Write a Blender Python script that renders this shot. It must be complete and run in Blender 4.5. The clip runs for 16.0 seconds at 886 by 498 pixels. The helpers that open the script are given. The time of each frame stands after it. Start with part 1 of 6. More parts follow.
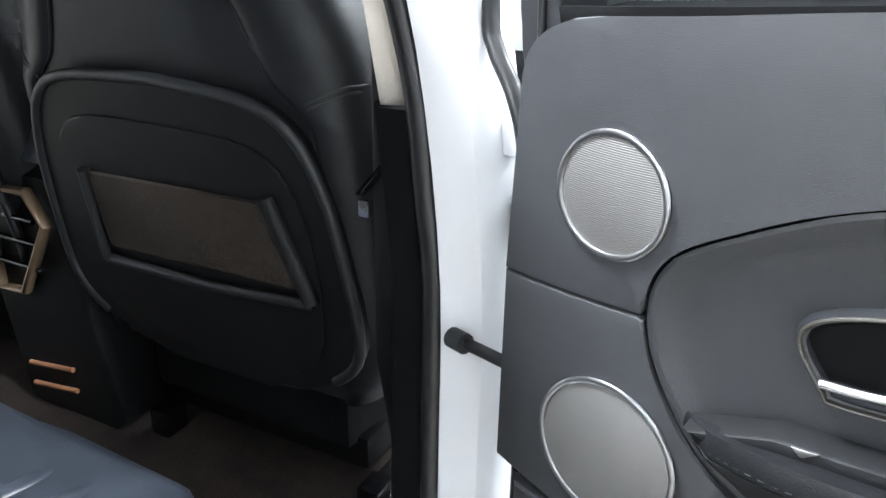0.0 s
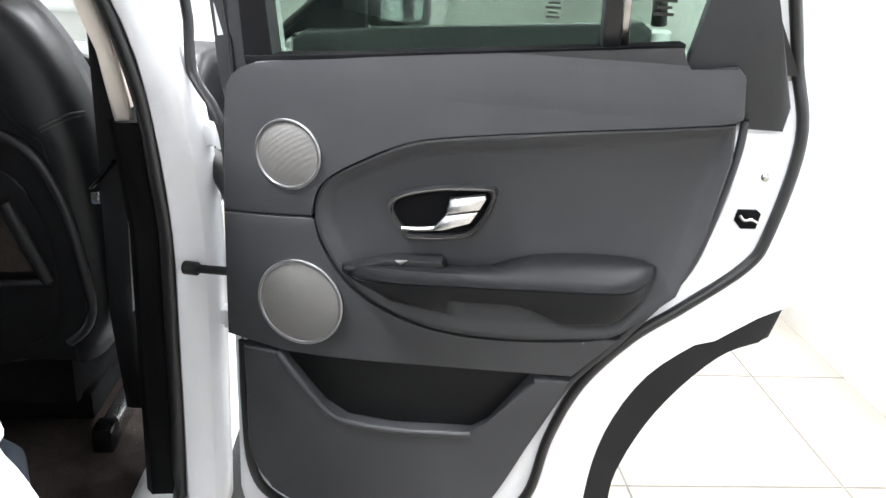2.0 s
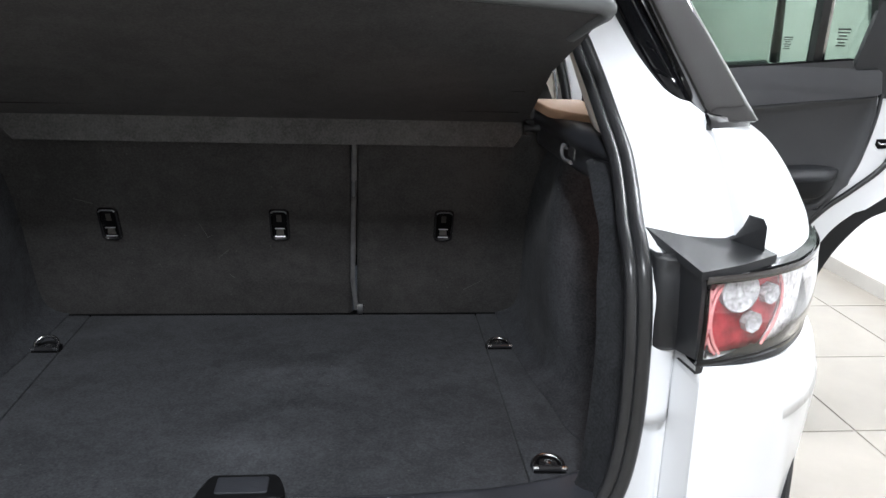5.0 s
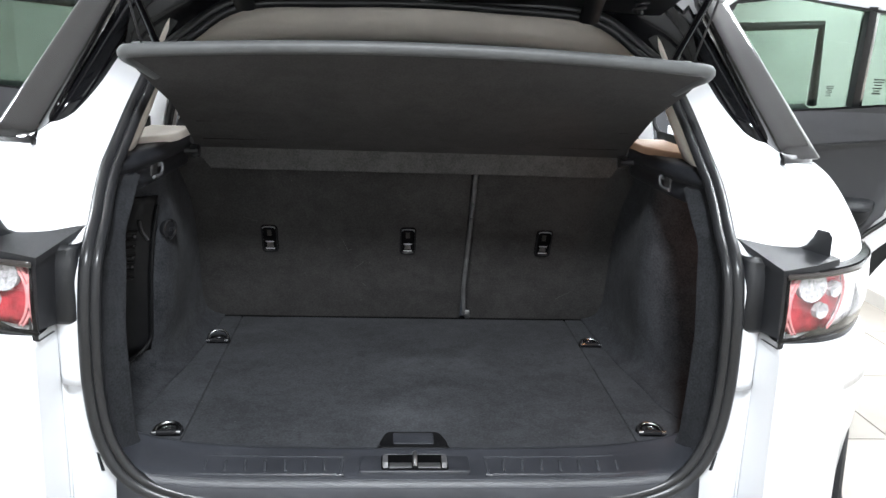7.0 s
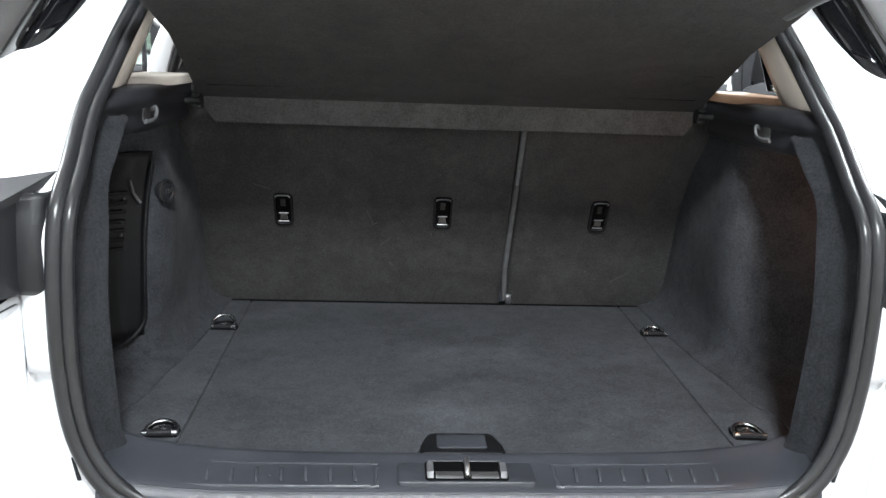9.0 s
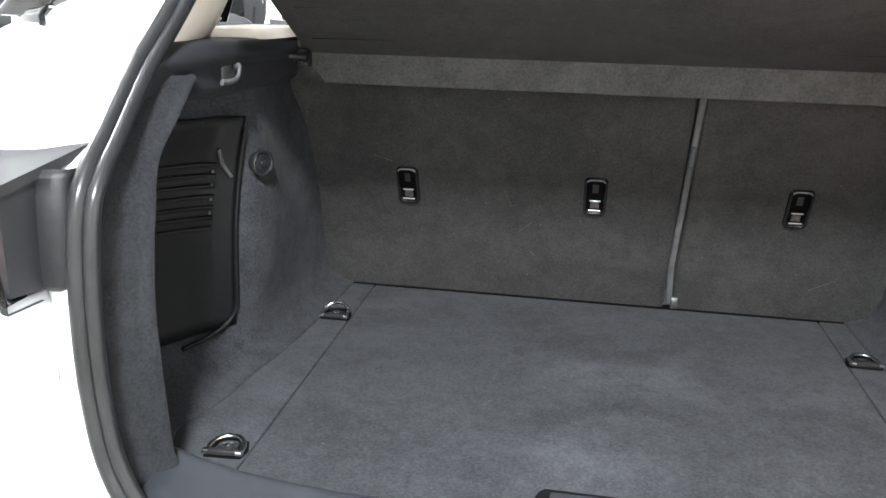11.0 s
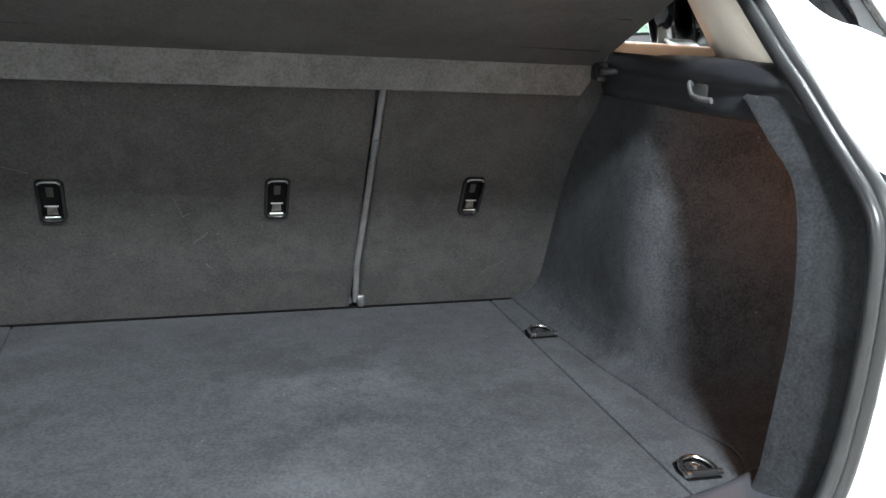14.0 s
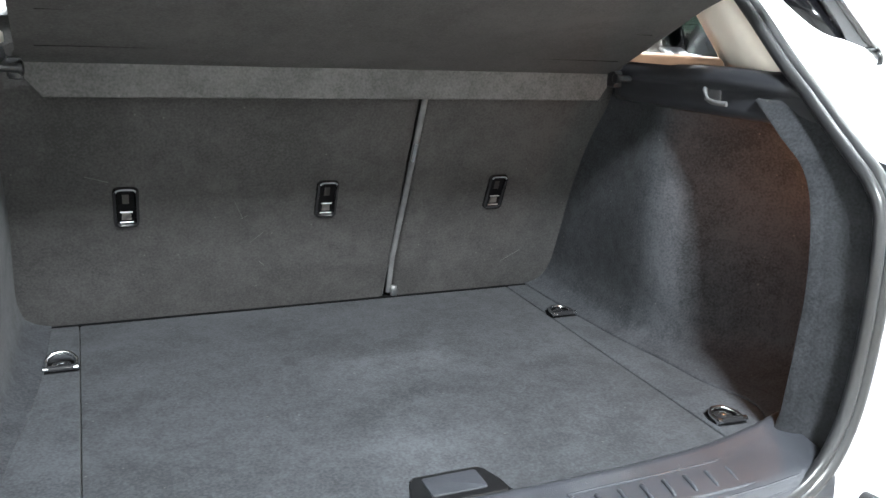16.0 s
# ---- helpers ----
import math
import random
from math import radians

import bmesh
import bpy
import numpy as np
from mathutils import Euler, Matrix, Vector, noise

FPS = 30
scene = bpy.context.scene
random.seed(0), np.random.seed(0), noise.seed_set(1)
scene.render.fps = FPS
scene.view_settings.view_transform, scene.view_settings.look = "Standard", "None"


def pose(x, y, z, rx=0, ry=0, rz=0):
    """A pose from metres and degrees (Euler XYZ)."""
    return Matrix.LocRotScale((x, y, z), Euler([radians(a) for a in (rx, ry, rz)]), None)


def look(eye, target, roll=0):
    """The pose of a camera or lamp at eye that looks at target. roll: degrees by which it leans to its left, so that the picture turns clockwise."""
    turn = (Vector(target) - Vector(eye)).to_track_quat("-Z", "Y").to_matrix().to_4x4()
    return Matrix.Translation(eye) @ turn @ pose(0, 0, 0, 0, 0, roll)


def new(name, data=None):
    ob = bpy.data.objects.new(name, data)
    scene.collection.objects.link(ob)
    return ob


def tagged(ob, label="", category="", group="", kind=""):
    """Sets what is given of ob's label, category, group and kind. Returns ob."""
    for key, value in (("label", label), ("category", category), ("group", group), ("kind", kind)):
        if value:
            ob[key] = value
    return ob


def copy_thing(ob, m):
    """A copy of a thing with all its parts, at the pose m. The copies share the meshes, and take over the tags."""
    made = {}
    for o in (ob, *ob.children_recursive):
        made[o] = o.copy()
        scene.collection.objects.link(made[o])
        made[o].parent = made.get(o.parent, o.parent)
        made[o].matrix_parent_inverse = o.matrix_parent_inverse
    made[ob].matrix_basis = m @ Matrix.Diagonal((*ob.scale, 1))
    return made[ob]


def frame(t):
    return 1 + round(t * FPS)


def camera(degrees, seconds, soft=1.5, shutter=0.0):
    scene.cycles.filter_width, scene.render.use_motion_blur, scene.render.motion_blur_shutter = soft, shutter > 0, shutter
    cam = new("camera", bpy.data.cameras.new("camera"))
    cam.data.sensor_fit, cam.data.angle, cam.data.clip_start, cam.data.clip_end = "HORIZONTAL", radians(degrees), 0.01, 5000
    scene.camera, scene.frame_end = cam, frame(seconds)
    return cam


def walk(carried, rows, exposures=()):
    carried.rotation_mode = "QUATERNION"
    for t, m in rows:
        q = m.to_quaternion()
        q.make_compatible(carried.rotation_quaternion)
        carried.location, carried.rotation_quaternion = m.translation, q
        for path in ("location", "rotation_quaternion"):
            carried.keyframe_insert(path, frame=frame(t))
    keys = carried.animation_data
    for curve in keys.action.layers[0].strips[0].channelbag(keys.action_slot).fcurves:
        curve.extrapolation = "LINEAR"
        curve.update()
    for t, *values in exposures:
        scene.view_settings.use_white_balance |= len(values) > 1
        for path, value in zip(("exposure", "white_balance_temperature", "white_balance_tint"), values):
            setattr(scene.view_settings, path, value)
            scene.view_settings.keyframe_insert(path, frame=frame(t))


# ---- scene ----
cam = camera(57.5, 16.0)
PATH = [
    (0, (1.23, 0.864, 1.3), (0.387, 2.488, 0.492), 0.6),
    (0.5, (1.261, 0.758, 1.314), (0.716, 2.517, 0.534), 0.9),
    (1, (1.269, 0.615, 1.317), (0.996, 2.455, 0.583), 2.3),
    (1.5, (1.25, 0.438, 1.331), (1.254, 2.316, 0.643), 3.3),
    (2, (1.216, 0.255, 1.389), (1.364, 2.121, 0.684), 3.3),
    (2.5, (1.143, 0.01, 1.388), (1.33, 1.881, 0.707), 3.2),
    (3, (0.961, -0.208, 1.379), (1.177, 1.674, 0.737), 2.6),
    (3.5, (0.783, -0.388, 1.368), (1.001, 1.505, 0.76), 2.1),
    (4, (0.595, -0.588, 1.364), (0.825, 1.311, 0.777), 2.6),
    (4.5, (0.393, -0.765, 1.37), (0.627, 1.135, 0.791), 2.6),
    (5, (0.188, -0.95, 1.364), (0.381, 0.962, 0.809), 1.8),
    (7.3, (-0.067, -1.294, 1.403), (0.075, 0.646, 0.937), 2.1),
    (7.5, (-0.071, -1.286, 1.395), (0.074, 0.654, 0.933), 2.1),
    (8, (-0.091, -1.223, 1.367), (0.049, 0.717, 0.904), 2.1),
    (8.5, (-0.122, -1.116, 1.314), (0.015, 0.825, 0.85), 2.1),
    (9, (-0.119, -1.018, 1.263), (0.008, 0.922, 0.794), 2.1),
    (9.5, (-0.068, -0.916, 1.243), (-0.108, 1.019, 0.736), 1.2),
    (10, (-0.029, -0.824, 1.247), (-0.296, 1.082, 0.705), 0.5),
    (12.5, (-0.046, -0.635, 1.229), (-0.386, 1.245, 0.636), 1.7),
    (12.8, (-0.083, -0.619, 1.224), (-0.187, 1.292, 0.645), 2.1),
    (13, (-0.086, -0.614, 1.228), (-0.048, 1.302, 0.654), 2.1),
    (13.5, (-0.118, -0.612, 1.212), (0.249, 1.277, 0.668), 2.4),
    (14, (-0.164, -0.605, 1.218), (0.448, 1.223, 0.683), 3.2),
    (14.5, (-0.212, -0.614, 1.235), (0.509, 1.172, 0.699), 3.6),
    (15, (-0.256, -0.647, 1.241), (0.523, 1.116, 0.706), 3.4),
    (15.5, (-0.293, -0.692, 1.247), (0.511, 1.061, 0.719), 3.0),
    (16, (-0.404, -0.689, 1.239), (0.361, 1.081, 0.708), 2.5),
]
walk(cam, [(t, look(eye, target, roll)) for t, eye, target, roll in PATH],
     exposures=[(0, 2.12, 6150, 9), (1.0, 2.36, 6400, 10), (2.0, 1.66, 6500, 11), (2.5, 0.52, 6550, 12), (3.0, -0.42, 6550, 12), (3.5, -0.50, 6550, 11), (4.0, -0.45, 6500, 11), (4.5, 0.15, 6450, 11), (5.0, 1.0, 6350, 11), (5.5, 1.15, 6300, 10), (7.5, 1.4, 6350, 10), (8.5, 1.35, 6300, 8), (9.2, 2.02, 6400, 9), (10.0, 2.42, 6500, 9), (12.5, 2.65, 6450, 8), (13.5, 3.25, 6450, 8), (14.2, 2.35, 6300, 6), (15.3, 2.35, 6350, 8), (16.0, 2.88, 6300, 6)])

# ---------------------------------------------------------------- world and light
world = bpy.data.worlds.new("world")
scene.world = world
world.use_nodes = True
world.node_tree.nodes["Background"].inputs[0].default_value = (0.9, 0.95, 1.0, 1)
world.node_tree.nodes["Background"].inputs[1].default_value = 0.25


def area(name, at, target, sx, sy, power, colour=(0.93, 0.97, 1.0)):
    lamp = bpy.data.lights.new(name, "AREA")
    lamp.shape, lamp.size, lamp.size_y, lamp.energy, lamp.color = "RECTANGLE", sx, sy, power, colour
    ob = new(name, lamp)
    ob.matrix_world = look(at, target)
    return ob


CEIL = 3.1
LIGHTS = [(0.0, -1.9), (0.0, 1.2), (0.0, 4.3), (-3.3, 1.2), (-3.3, 4.3), (2.2, 1.2), (2.2, 4.3)]
for lx, ly in LIGHTS:
    area("ceiling_lamp_light", (lx, ly, CEIL - 0.09), (lx, ly + 0.0001, 0), 0.4, 0.4, 66 if lx == 0 else 50)


# ---------------------------------------------------------------- materials
def material(name, colour, rough=0.5, metal=0.0, vary=0.0, scale=6.0, grain=0.0, grain_scale=300.0, coat=0.0, spec=0.5, rough_vary=0.0, second=None, sheen=0.0):
    m = bpy.data.materials.new(name)
    m.use_nodes = True
    nt = m.node_tree
    b = nt.nodes["Principled BSDF"]
    b.inputs["Base Color"].default_value = (*colour, 1)
    b.inputs["Roughness"].default_value = rough
    b.inputs["Metallic"].default_value = metal
    b.inputs["Coat Weight"].default_value = coat
    b.inputs["Coat Roughness"].default_value = 0.04
    b.inputs["Specular IOR Level"].default_value = spec
    b.inputs["Sheen Weight"].default_value = sheen
    co = nt.nodes.new("ShaderNodeTexCoord")
    if vary:
        n = nt.nodes.new("ShaderNodeTexNoise")
        n.inputs["Scale"].default_value = scale
        n.inputs["Detail"].default_value = 6
        n.inputs["Roughness"].default_value = 0.6
        nt.links.new(co.outputs["Object"], n.inputs["Vector"])
        r = nt.nodes.new("ShaderNodeValToRGB")
        r.color_ramp.elements[0].position, r.color_ramp.elements[1].position = 0.3, 0.7
        two = second or tuple(c * (1 + vary) for c in colour)
        r.color_ramp.elements[0].color = (*[c * (1 - vary) for c in colour], 1)
        r.color_ramp.elements[1].color = (*two, 1)
        nt.links.new(n.outputs["Fac"], r.inputs["Fac"])
        nt.links.new(r.outputs["Color"], b.inputs["Base Color"])
        if rough_vary:
            mr = nt.nodes.new("ShaderNodeMapRange")
            mr.inputs["To Min"].default_value, mr.inputs["To Max"].default_value = max(0.02, rough - rough_vary), rough + rough_vary
            nt.links.new(n.outputs["Fac"], mr.inputs["Value"])
            nt.links.new(mr.outputs["Result"], b.inputs["Roughness"])
    if grain:
        g = nt.nodes.new("ShaderNodeTexNoise")
        g.inputs["Scale"].default_value = grain_scale
        g.inputs["Detail"].default_value = 4
        nt.links.new(co.outputs["Object"], g.inputs["Vector"])
        bp = nt.nodes.new("ShaderNodeBump")
        bp.inputs["Strength"].default_value = grain
        bp.inputs["Distance"].default_value = 0.002
        nt.links.new(g.outputs["Fac"], bp.inputs["Height"])
        nt.links.new(bp.outputs["Normal"], b.inputs["Normal"])
    return m


def carpet(name, dark, light, scale=4.0, lint_amount=0.25, spec=0.1):
    """Cut-pile carpet: broad brushed patches, fibre speckle, lint and fine relief."""
    m = material(name, dark, rough=0.95, spec=spec, sheen=0.04)
    nt = m.node_tree
    b = nt.nodes["Principled BSDF"]
    co = nt.nodes.new("ShaderNodeTexCoord")

    def noise_of(s, detail, distort=0.0):
        n = nt.nodes.new("ShaderNodeTexNoise")
        n.inputs["Scale"].default_value, n.inputs["Detail"].default_value, n.inputs["Distortion"].default_value = s, detail, distort
        nt.links.new(co.outputs["Object"], n.inputs["Vector"])
        return n.outputs["Fac"]

    def calc(op, a, c):
        n = nt.nodes.new("ShaderNodeMath")
        n.operation = op
        for k, v in enumerate((a, c)):
            if isinstance(v, float):
                n.inputs[k].default_value = v
            else:
                nt.links.new(v, n.inputs[k])
        return n.outputs[0]
    big, mid, fine = noise_of(scale, 6, 1.5), noise_of(scale * 8, 6, 0.6), noise_of(250, 3)
    total = calc("ADD", calc("ADD", calc("MULTIPLY", big, 0.4), calc("MULTIPLY", mid, 0.28)), calc("MULTIPLY", fine, 0.52))
    r = nt.nodes.new("ShaderNodeValToRGB")
    r.color_ramp.elements[0].position, r.color_ramp.elements[1].position = 0.48, 0.72
    r.color_ramp.elements[0].color = (*dark, 1)
    r.color_ramp.elements[1].color = (*light, 1)
    nt.links.new(total, r.inputs["Fac"])
    lint = nt.nodes.new("ShaderNodeTexVoronoi")
    lint.inputs["Scale"].default_value = 26
    nt.links.new(co.outputs["Object"], lint.inputs["Vector"])
    speck = calc("MULTIPLY", calc("LESS_THAN", lint.outputs["Distance"], 0.05), lint_amount)
    mx = nt.nodes.new("ShaderNodeMixRGB")
    mx.inputs[2].default_value = (0.2, 0.19, 0.18, 1)
    nt.links.new(speck, mx.inputs[0])
    nt.links.new(r.outputs["Color"], mx.inputs[1])
    nt.links.new(mx.outputs[0], b.inputs["Base Color"])
    bp = nt.nodes.new("ShaderNodeBump")
    bp.inputs["Strength"].default_value, bp.inputs["Distance"].default_value = 0.35, 0.0015
    nt.links.new(fine, bp.inputs["Height"])
    nt.links.new(bp.outputs["Normal"], b.inputs["Normal"])
    return m


def clear(name, colour, rough=0.02, ior=1.45):
    m = bpy.data.materials.new(name)
    m.use_nodes = True
    b = m.node_tree.nodes["Principled BSDF"]
    b.inputs["Base Color"].default_value = (*colour, 1)
    b.inputs["Roughness"].default_value = rough
    b.inputs["Transmission Weight"].default_value = 1.0
    b.inputs["IOR"].default_value = ior
    return m


M_PAINT = material("white_car_paint", (0.80, 0.81, 0.83), 0.44, coat=0.7, vary=0.015, scale=3)
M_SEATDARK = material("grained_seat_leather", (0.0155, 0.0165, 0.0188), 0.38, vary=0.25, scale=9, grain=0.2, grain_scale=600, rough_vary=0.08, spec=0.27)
M_SHELLBLACK = material("black_shell_plastic", (0.0070, 0.0072, 0.0080), 0.48, vary=0.25, scale=8, grain=0.2, grain_scale=900, spec=0.24)
M_GREY = material("charcoal_soft_trim", (0.032, 0.033, 0.0363), 0.54, vary=0.14, scale=5, grain=0.25, grain_scale=1100, rough_vary=0.06)
M_LEATHER = material("black_leather", (0.0066, 0.0070, 0.0080), 0.5, spec=0.2, vary=0.2, scale=9, grain=0.2, grain_scale=600, rough_vary=0.08)
M_FIELD = material("charcoal_padded_vinyl", (0.022, 0.0228, 0.0252), 0.50, vary=0.16, scale=4, grain=0.28, grain_scale=800, rough_vary=0.06)
M_BENCH = material("blue_black_leather", (0.034, 0.040, 0.052), 0.34, vary=0.25, scale=12, grain=0.2, grain_scale=500, rough_vary=0.1)
M_STRIPGREY = material("grey_edge_felt", (0.115, 0.115, 0.117), 0.7, vary=0.3, scale=40)
M_LINT = material("pale_scratch", (0.085, 0.083, 0.081), 0.9, vary=0.2, scale=60)
M_PLASTIC = material("black_grained_plastic", (0.013, 0.0137, 0.0158), 0.42, vary=0.15, scale=8, grain=0.3, grain_scale=900, rough_vary=0.08)
M_SILL = material("sill_plastic", (0.041, 0.0435, 0.0510), 0.33, vary=0.2, scale=7, grain=0.3, grain_scale=700, rough_vary=0.08)
M_TREAD = material("polished_tread_plastic", (0.055, 0.058, 0.067), 0.24, vary=0.15, scale=12, grain=0.1, grain_scale=700)
M_LEDGE = material("ledge_plastic", (0.0215, 0.0225, 0.0265), 0.42, vary=0.2, scale=7, grain=0.3, grain_scale=700, rough_vary=0.08, spec=0.4)
M_RUBBER = material("black_rubber", (0.010, 0.010, 0.011), 0.38, vary=0.2, scale=20, grain=0.08, grain_scale=150)
M_SEAL = material("grey_black_seal_rubber", (0.019, 0.0195, 0.021), 0.32, vary=0.2, scale=16, grain=0.06, grain_scale=260)
M_GLOSS = material("gloss_black", (0.005, 0.005, 0.006), 0.07, coat=0.15, spec=0.3, vary=0.2, scale=9)
M_CARPET = carpet("boot_carpet", (0.0324, 0.0343, 0.0379), (0.0622, 0.0658, 0.0728))
M_CARPET2 = carpet("seat_back_carpet", (0.0378, 0.0367, 0.0361), (0.0682, 0.0660, 0.0649), 3)
M_SHELF = carpet("shelf_felt", (0.0390, 0.0375, 0.0372), (0.0595, 0.0572, 0.0568), 5, 0.1, 0.05)
M_SIDE = carpet("side_lining_carpet", (0.0230, 0.0241, 0.0271), (0.0525, 0.0551, 0.0613), 5)
# Side lining carpet again, darkened to stand for the shade on the flange.
M_SIDE_SHADED = carpet("side_carpet_shaded", (0.0143, 0.0149, 0.0168), (0.0304, 0.0320, 0.0356), 5, 0.15)
# Lighter felt for the hinge strip: rear light put into the colour.
M_SHELF_LIT = carpet("shelf_felt_lit", (0.0612, 0.0605, 0.0598), (0.1088, 0.1074, 0.1061), 7)
M_CHROME = material("satin_chrome", (0.80, 0.81, 0.83), 0.2, 1.0, vary=0.05, scale=30)
M_MIRROR = material("mirror_silver", (0.85, 0.86, 0.86), 0.02, 1.0)
M_STEEL = material("scuffed_steel", (0.5, 0.5, 0.5), 0.25, 1.0, vary=0.2, scale=60)
M_RING = material("speaker_ring_alloy", (0.46, 0.46, 0.47), 0.3, 1.0)
M_GLASS = clear("green_tinted_glass", (0.175, 0.235, 0.19))
M_PRIVACY = clear("privacy_glass", (0.032, 0.036, 0.034), 0.02, 1.22)
M_CLEARGLASS = clear("windscreen_glass", (0.80, 0.86, 0.83))
M_LENS = clear("clear_lamp_lens", (0.96, 0.95, 0.95))
M_SMOKE = material("smoked_lens_band", (0.040, 0.034, 0.033), 0.08, coat=0.4)
M_RED = material("red_lamp_reflector", (0.30, 0.026, 0.036), 0.22, vary=0.5, scale=45, coat=0.3, grain=0.7, grain_scale=190)
M_SILVER = material("faceted_reflector", (0.47, 0.47, 0.48), 0.25, 0.35, vary=0.55, scale=150, grain=1.0, grain_scale=190)
M_RIBBED = material("ribbed_clear_reflector", (0.82, 0.81, 0.81), 0.25, 0.1, vary=0.55, scale=110, grain=1.0, grain_scale=110)
M_GUIDE = material("pink_light_guide", (0.55, 0.22, 0.22), 0.2, vary=0.1, scale=40)
M_TANALLOY = material("warm_alloy", (0.17, 0.12, 0.075), 0.4, 0.3, vary=0.2, scale=20)
M_COVER = material("pillar_cover_plastic", (0.018, 0.017, 0.017), 0.08, spec=0.6, vary=0.1, scale=5)
M_AMBER = material("amber_lamp_plastic", (0.60, 0.33, 0.11), 0.4, vary=0.1, scale=30)
M_BEIGE = material("beige_headliner", (0.80, 0.735, 0.655), 0.85, vary=0.06, scale=12, grain=0.3, grain_scale=500)
M_WALL = material("white_wall_paint", (0.80, 0.80, 0.80), 0.7, vary=0.03, scale=1.2, grain=0.1, grain_scale=60)
M_SKIRT = material("skirting_tile", (0.40, 0.38, 0.35), 0.35, vary=0.06, scale=6)
M_TILE = material("porcelain_tile", (0.232, 0.211, 0.180), 0.16, vary=0.05, scale=5, rough_vary=0.05)
M_GROUT = material("grout", (0.13, 0.12, 0.11), 0.8, vary=0.2, scale=10)
M_FLOORCARPET = carpet("cabin_carpet", (0.0095, 0.0072, 0.0063), (0.0290, 0.0212, 0.0178), 5)
M_TAN = material("tan_leather", (0.30, 0.13, 0.06), 0.5, vary=0.15, scale=8, grain=0.3, grain_scale=300)
M_CAP = material("tan_cap_leather", (0.36, 0.22, 0.14), 0.5, vary=0.15, scale=8, grain=0.3, grain_scale=300)
M_FELT = carpet("recess_felt", (0.006, 0.006, 0.006), (0.016, 0.014, 0.013), 6, 0.1)
M_HOOK = material("grey_hook_plastic", (0.10, 0.10, 0.104), 0.42, vary=0.1, scale=20)
M_BEZEL = material("tether_bezel", (0.020, 0.020, 0.0215), 0.18)
M_NET = material("brown_net", (0.020, 0.0125, 0.008), 0.9, vary=0.3, scale=10, grain=1.0, grain_scale=220)
# Matt black parts; in recess fills the colour also stands for deep shade.
M_DARKCUP = material("matt_black_recess_shade", (0.0040, 0.0040, 0.0044), 0.7, spec=0.06, vary=0.3, scale=12)
M_ZINC = material("bright_zinc_steel", (0.62, 0.62, 0.63), 0.30, 0.95, vary=0.12, scale=40, grain=0.15, grain_scale=500)
M_HANDLERIM = material("bronze_grey_rim", (0.045, 0.041, 0.036), 0.42, 0.4, vary=0.1, scale=20)
M_FLOCK = material("flocked_black_rubber", (0.009, 0.009, 0.0095), 0.95, vary=0.25, scale=14, spec=0.0)
M_CLADDING = material("arch_cladding", (0.0115, 0.0115, 0.0128), 0.55, spec=0.25, vary=0.25, scale=7, grain=0.25, grain_scale=600, rough_vary=0.1)
M_SHELFLIP = material("shelf_lip_vinyl", (0.085, 0.088, 0.089), 0.5, vary=0.15, scale=12, grain=0.25, grain_scale=500)
M_TONGUE = material("dull_tether_metal", (0.15, 0.14, 0.13), 0.4, 0.6, vary=0.3, scale=90)
M_PRINT = material("sticker_print", (0.02, 0.02, 0.02), 0.5)
M_LAMP = bpy.data.materials.new("lamp_diffuser")
M_LAMP.use_nodes = True
M_LAMP.node_tree.nodes["Principled BSDF"].inputs["Emission Color"].default_value = (1, 0.98, 0.95, 1)
M_LAMP.node_tree.nodes["Principled BSDF"].inputs["Emission Strength"].default_value = 6

M_BULB = bpy.data.materials.new("warm_bulb")
M_BULB.use_nodes = True
M_BULB.node_tree.nodes["Principled BSDF"].inputs["Emission Color"].default_value = (1, 0.5, 0.2, 1)
M_BULB.node_tree.nodes["Principled BSDF"].inputs["Emission Strength"].default_value = 1.5


def grille_material(name, scale, dark, light):
    m = material(name, light, 0.5, 0.35)
    nt = m.node_tree
    b = nt.nodes["Principled BSDF"]
    co = nt.nodes.new("ShaderNodeTexCoord")
    w = nt.nodes.new("ShaderNodeTexWave")
    w.bands_direction = "Z"
    w.inputs["Scale"].default_value = scale
    nt.links.new(co.outputs["Object"], w.inputs["Vector"])
    r = nt.nodes.new("ShaderNodeValToRGB")
    r.color_ramp.elements[0].position, r.color_ramp.elements[1].position = 0.1, 0.6
    r.color_ramp.elements[0].color = (*dark, 1)
    r.color_ramp.elements[1].color = (*light, 1)
    nt.links.new(w.outputs["Fac"], r.inputs["Fac"])
    nt.links.new(r.outputs["Color"], b.inputs["Base Color"])
    bp = nt.nodes.new("ShaderNodeBump")
    bp.inputs["Strength"].default_value, bp.inputs["Distance"].default_value = 0.4, 0.001
    nt.links.new(w.outputs["Fac"], bp.inputs["Height"])
    nt.links.new(bp.outputs["Normal"], b.inputs["Normal"])
    return m


M_GRILLE = grille_material("slotted_speaker_grille", 170, (0.122, 0.118, 0.113), (0.158, 0.152, 0.146))
M_MESH = grille_material("fine_speaker_mesh", 300, (0.135, 0.130, 0.125), (0.165, 0.160, 0.154))


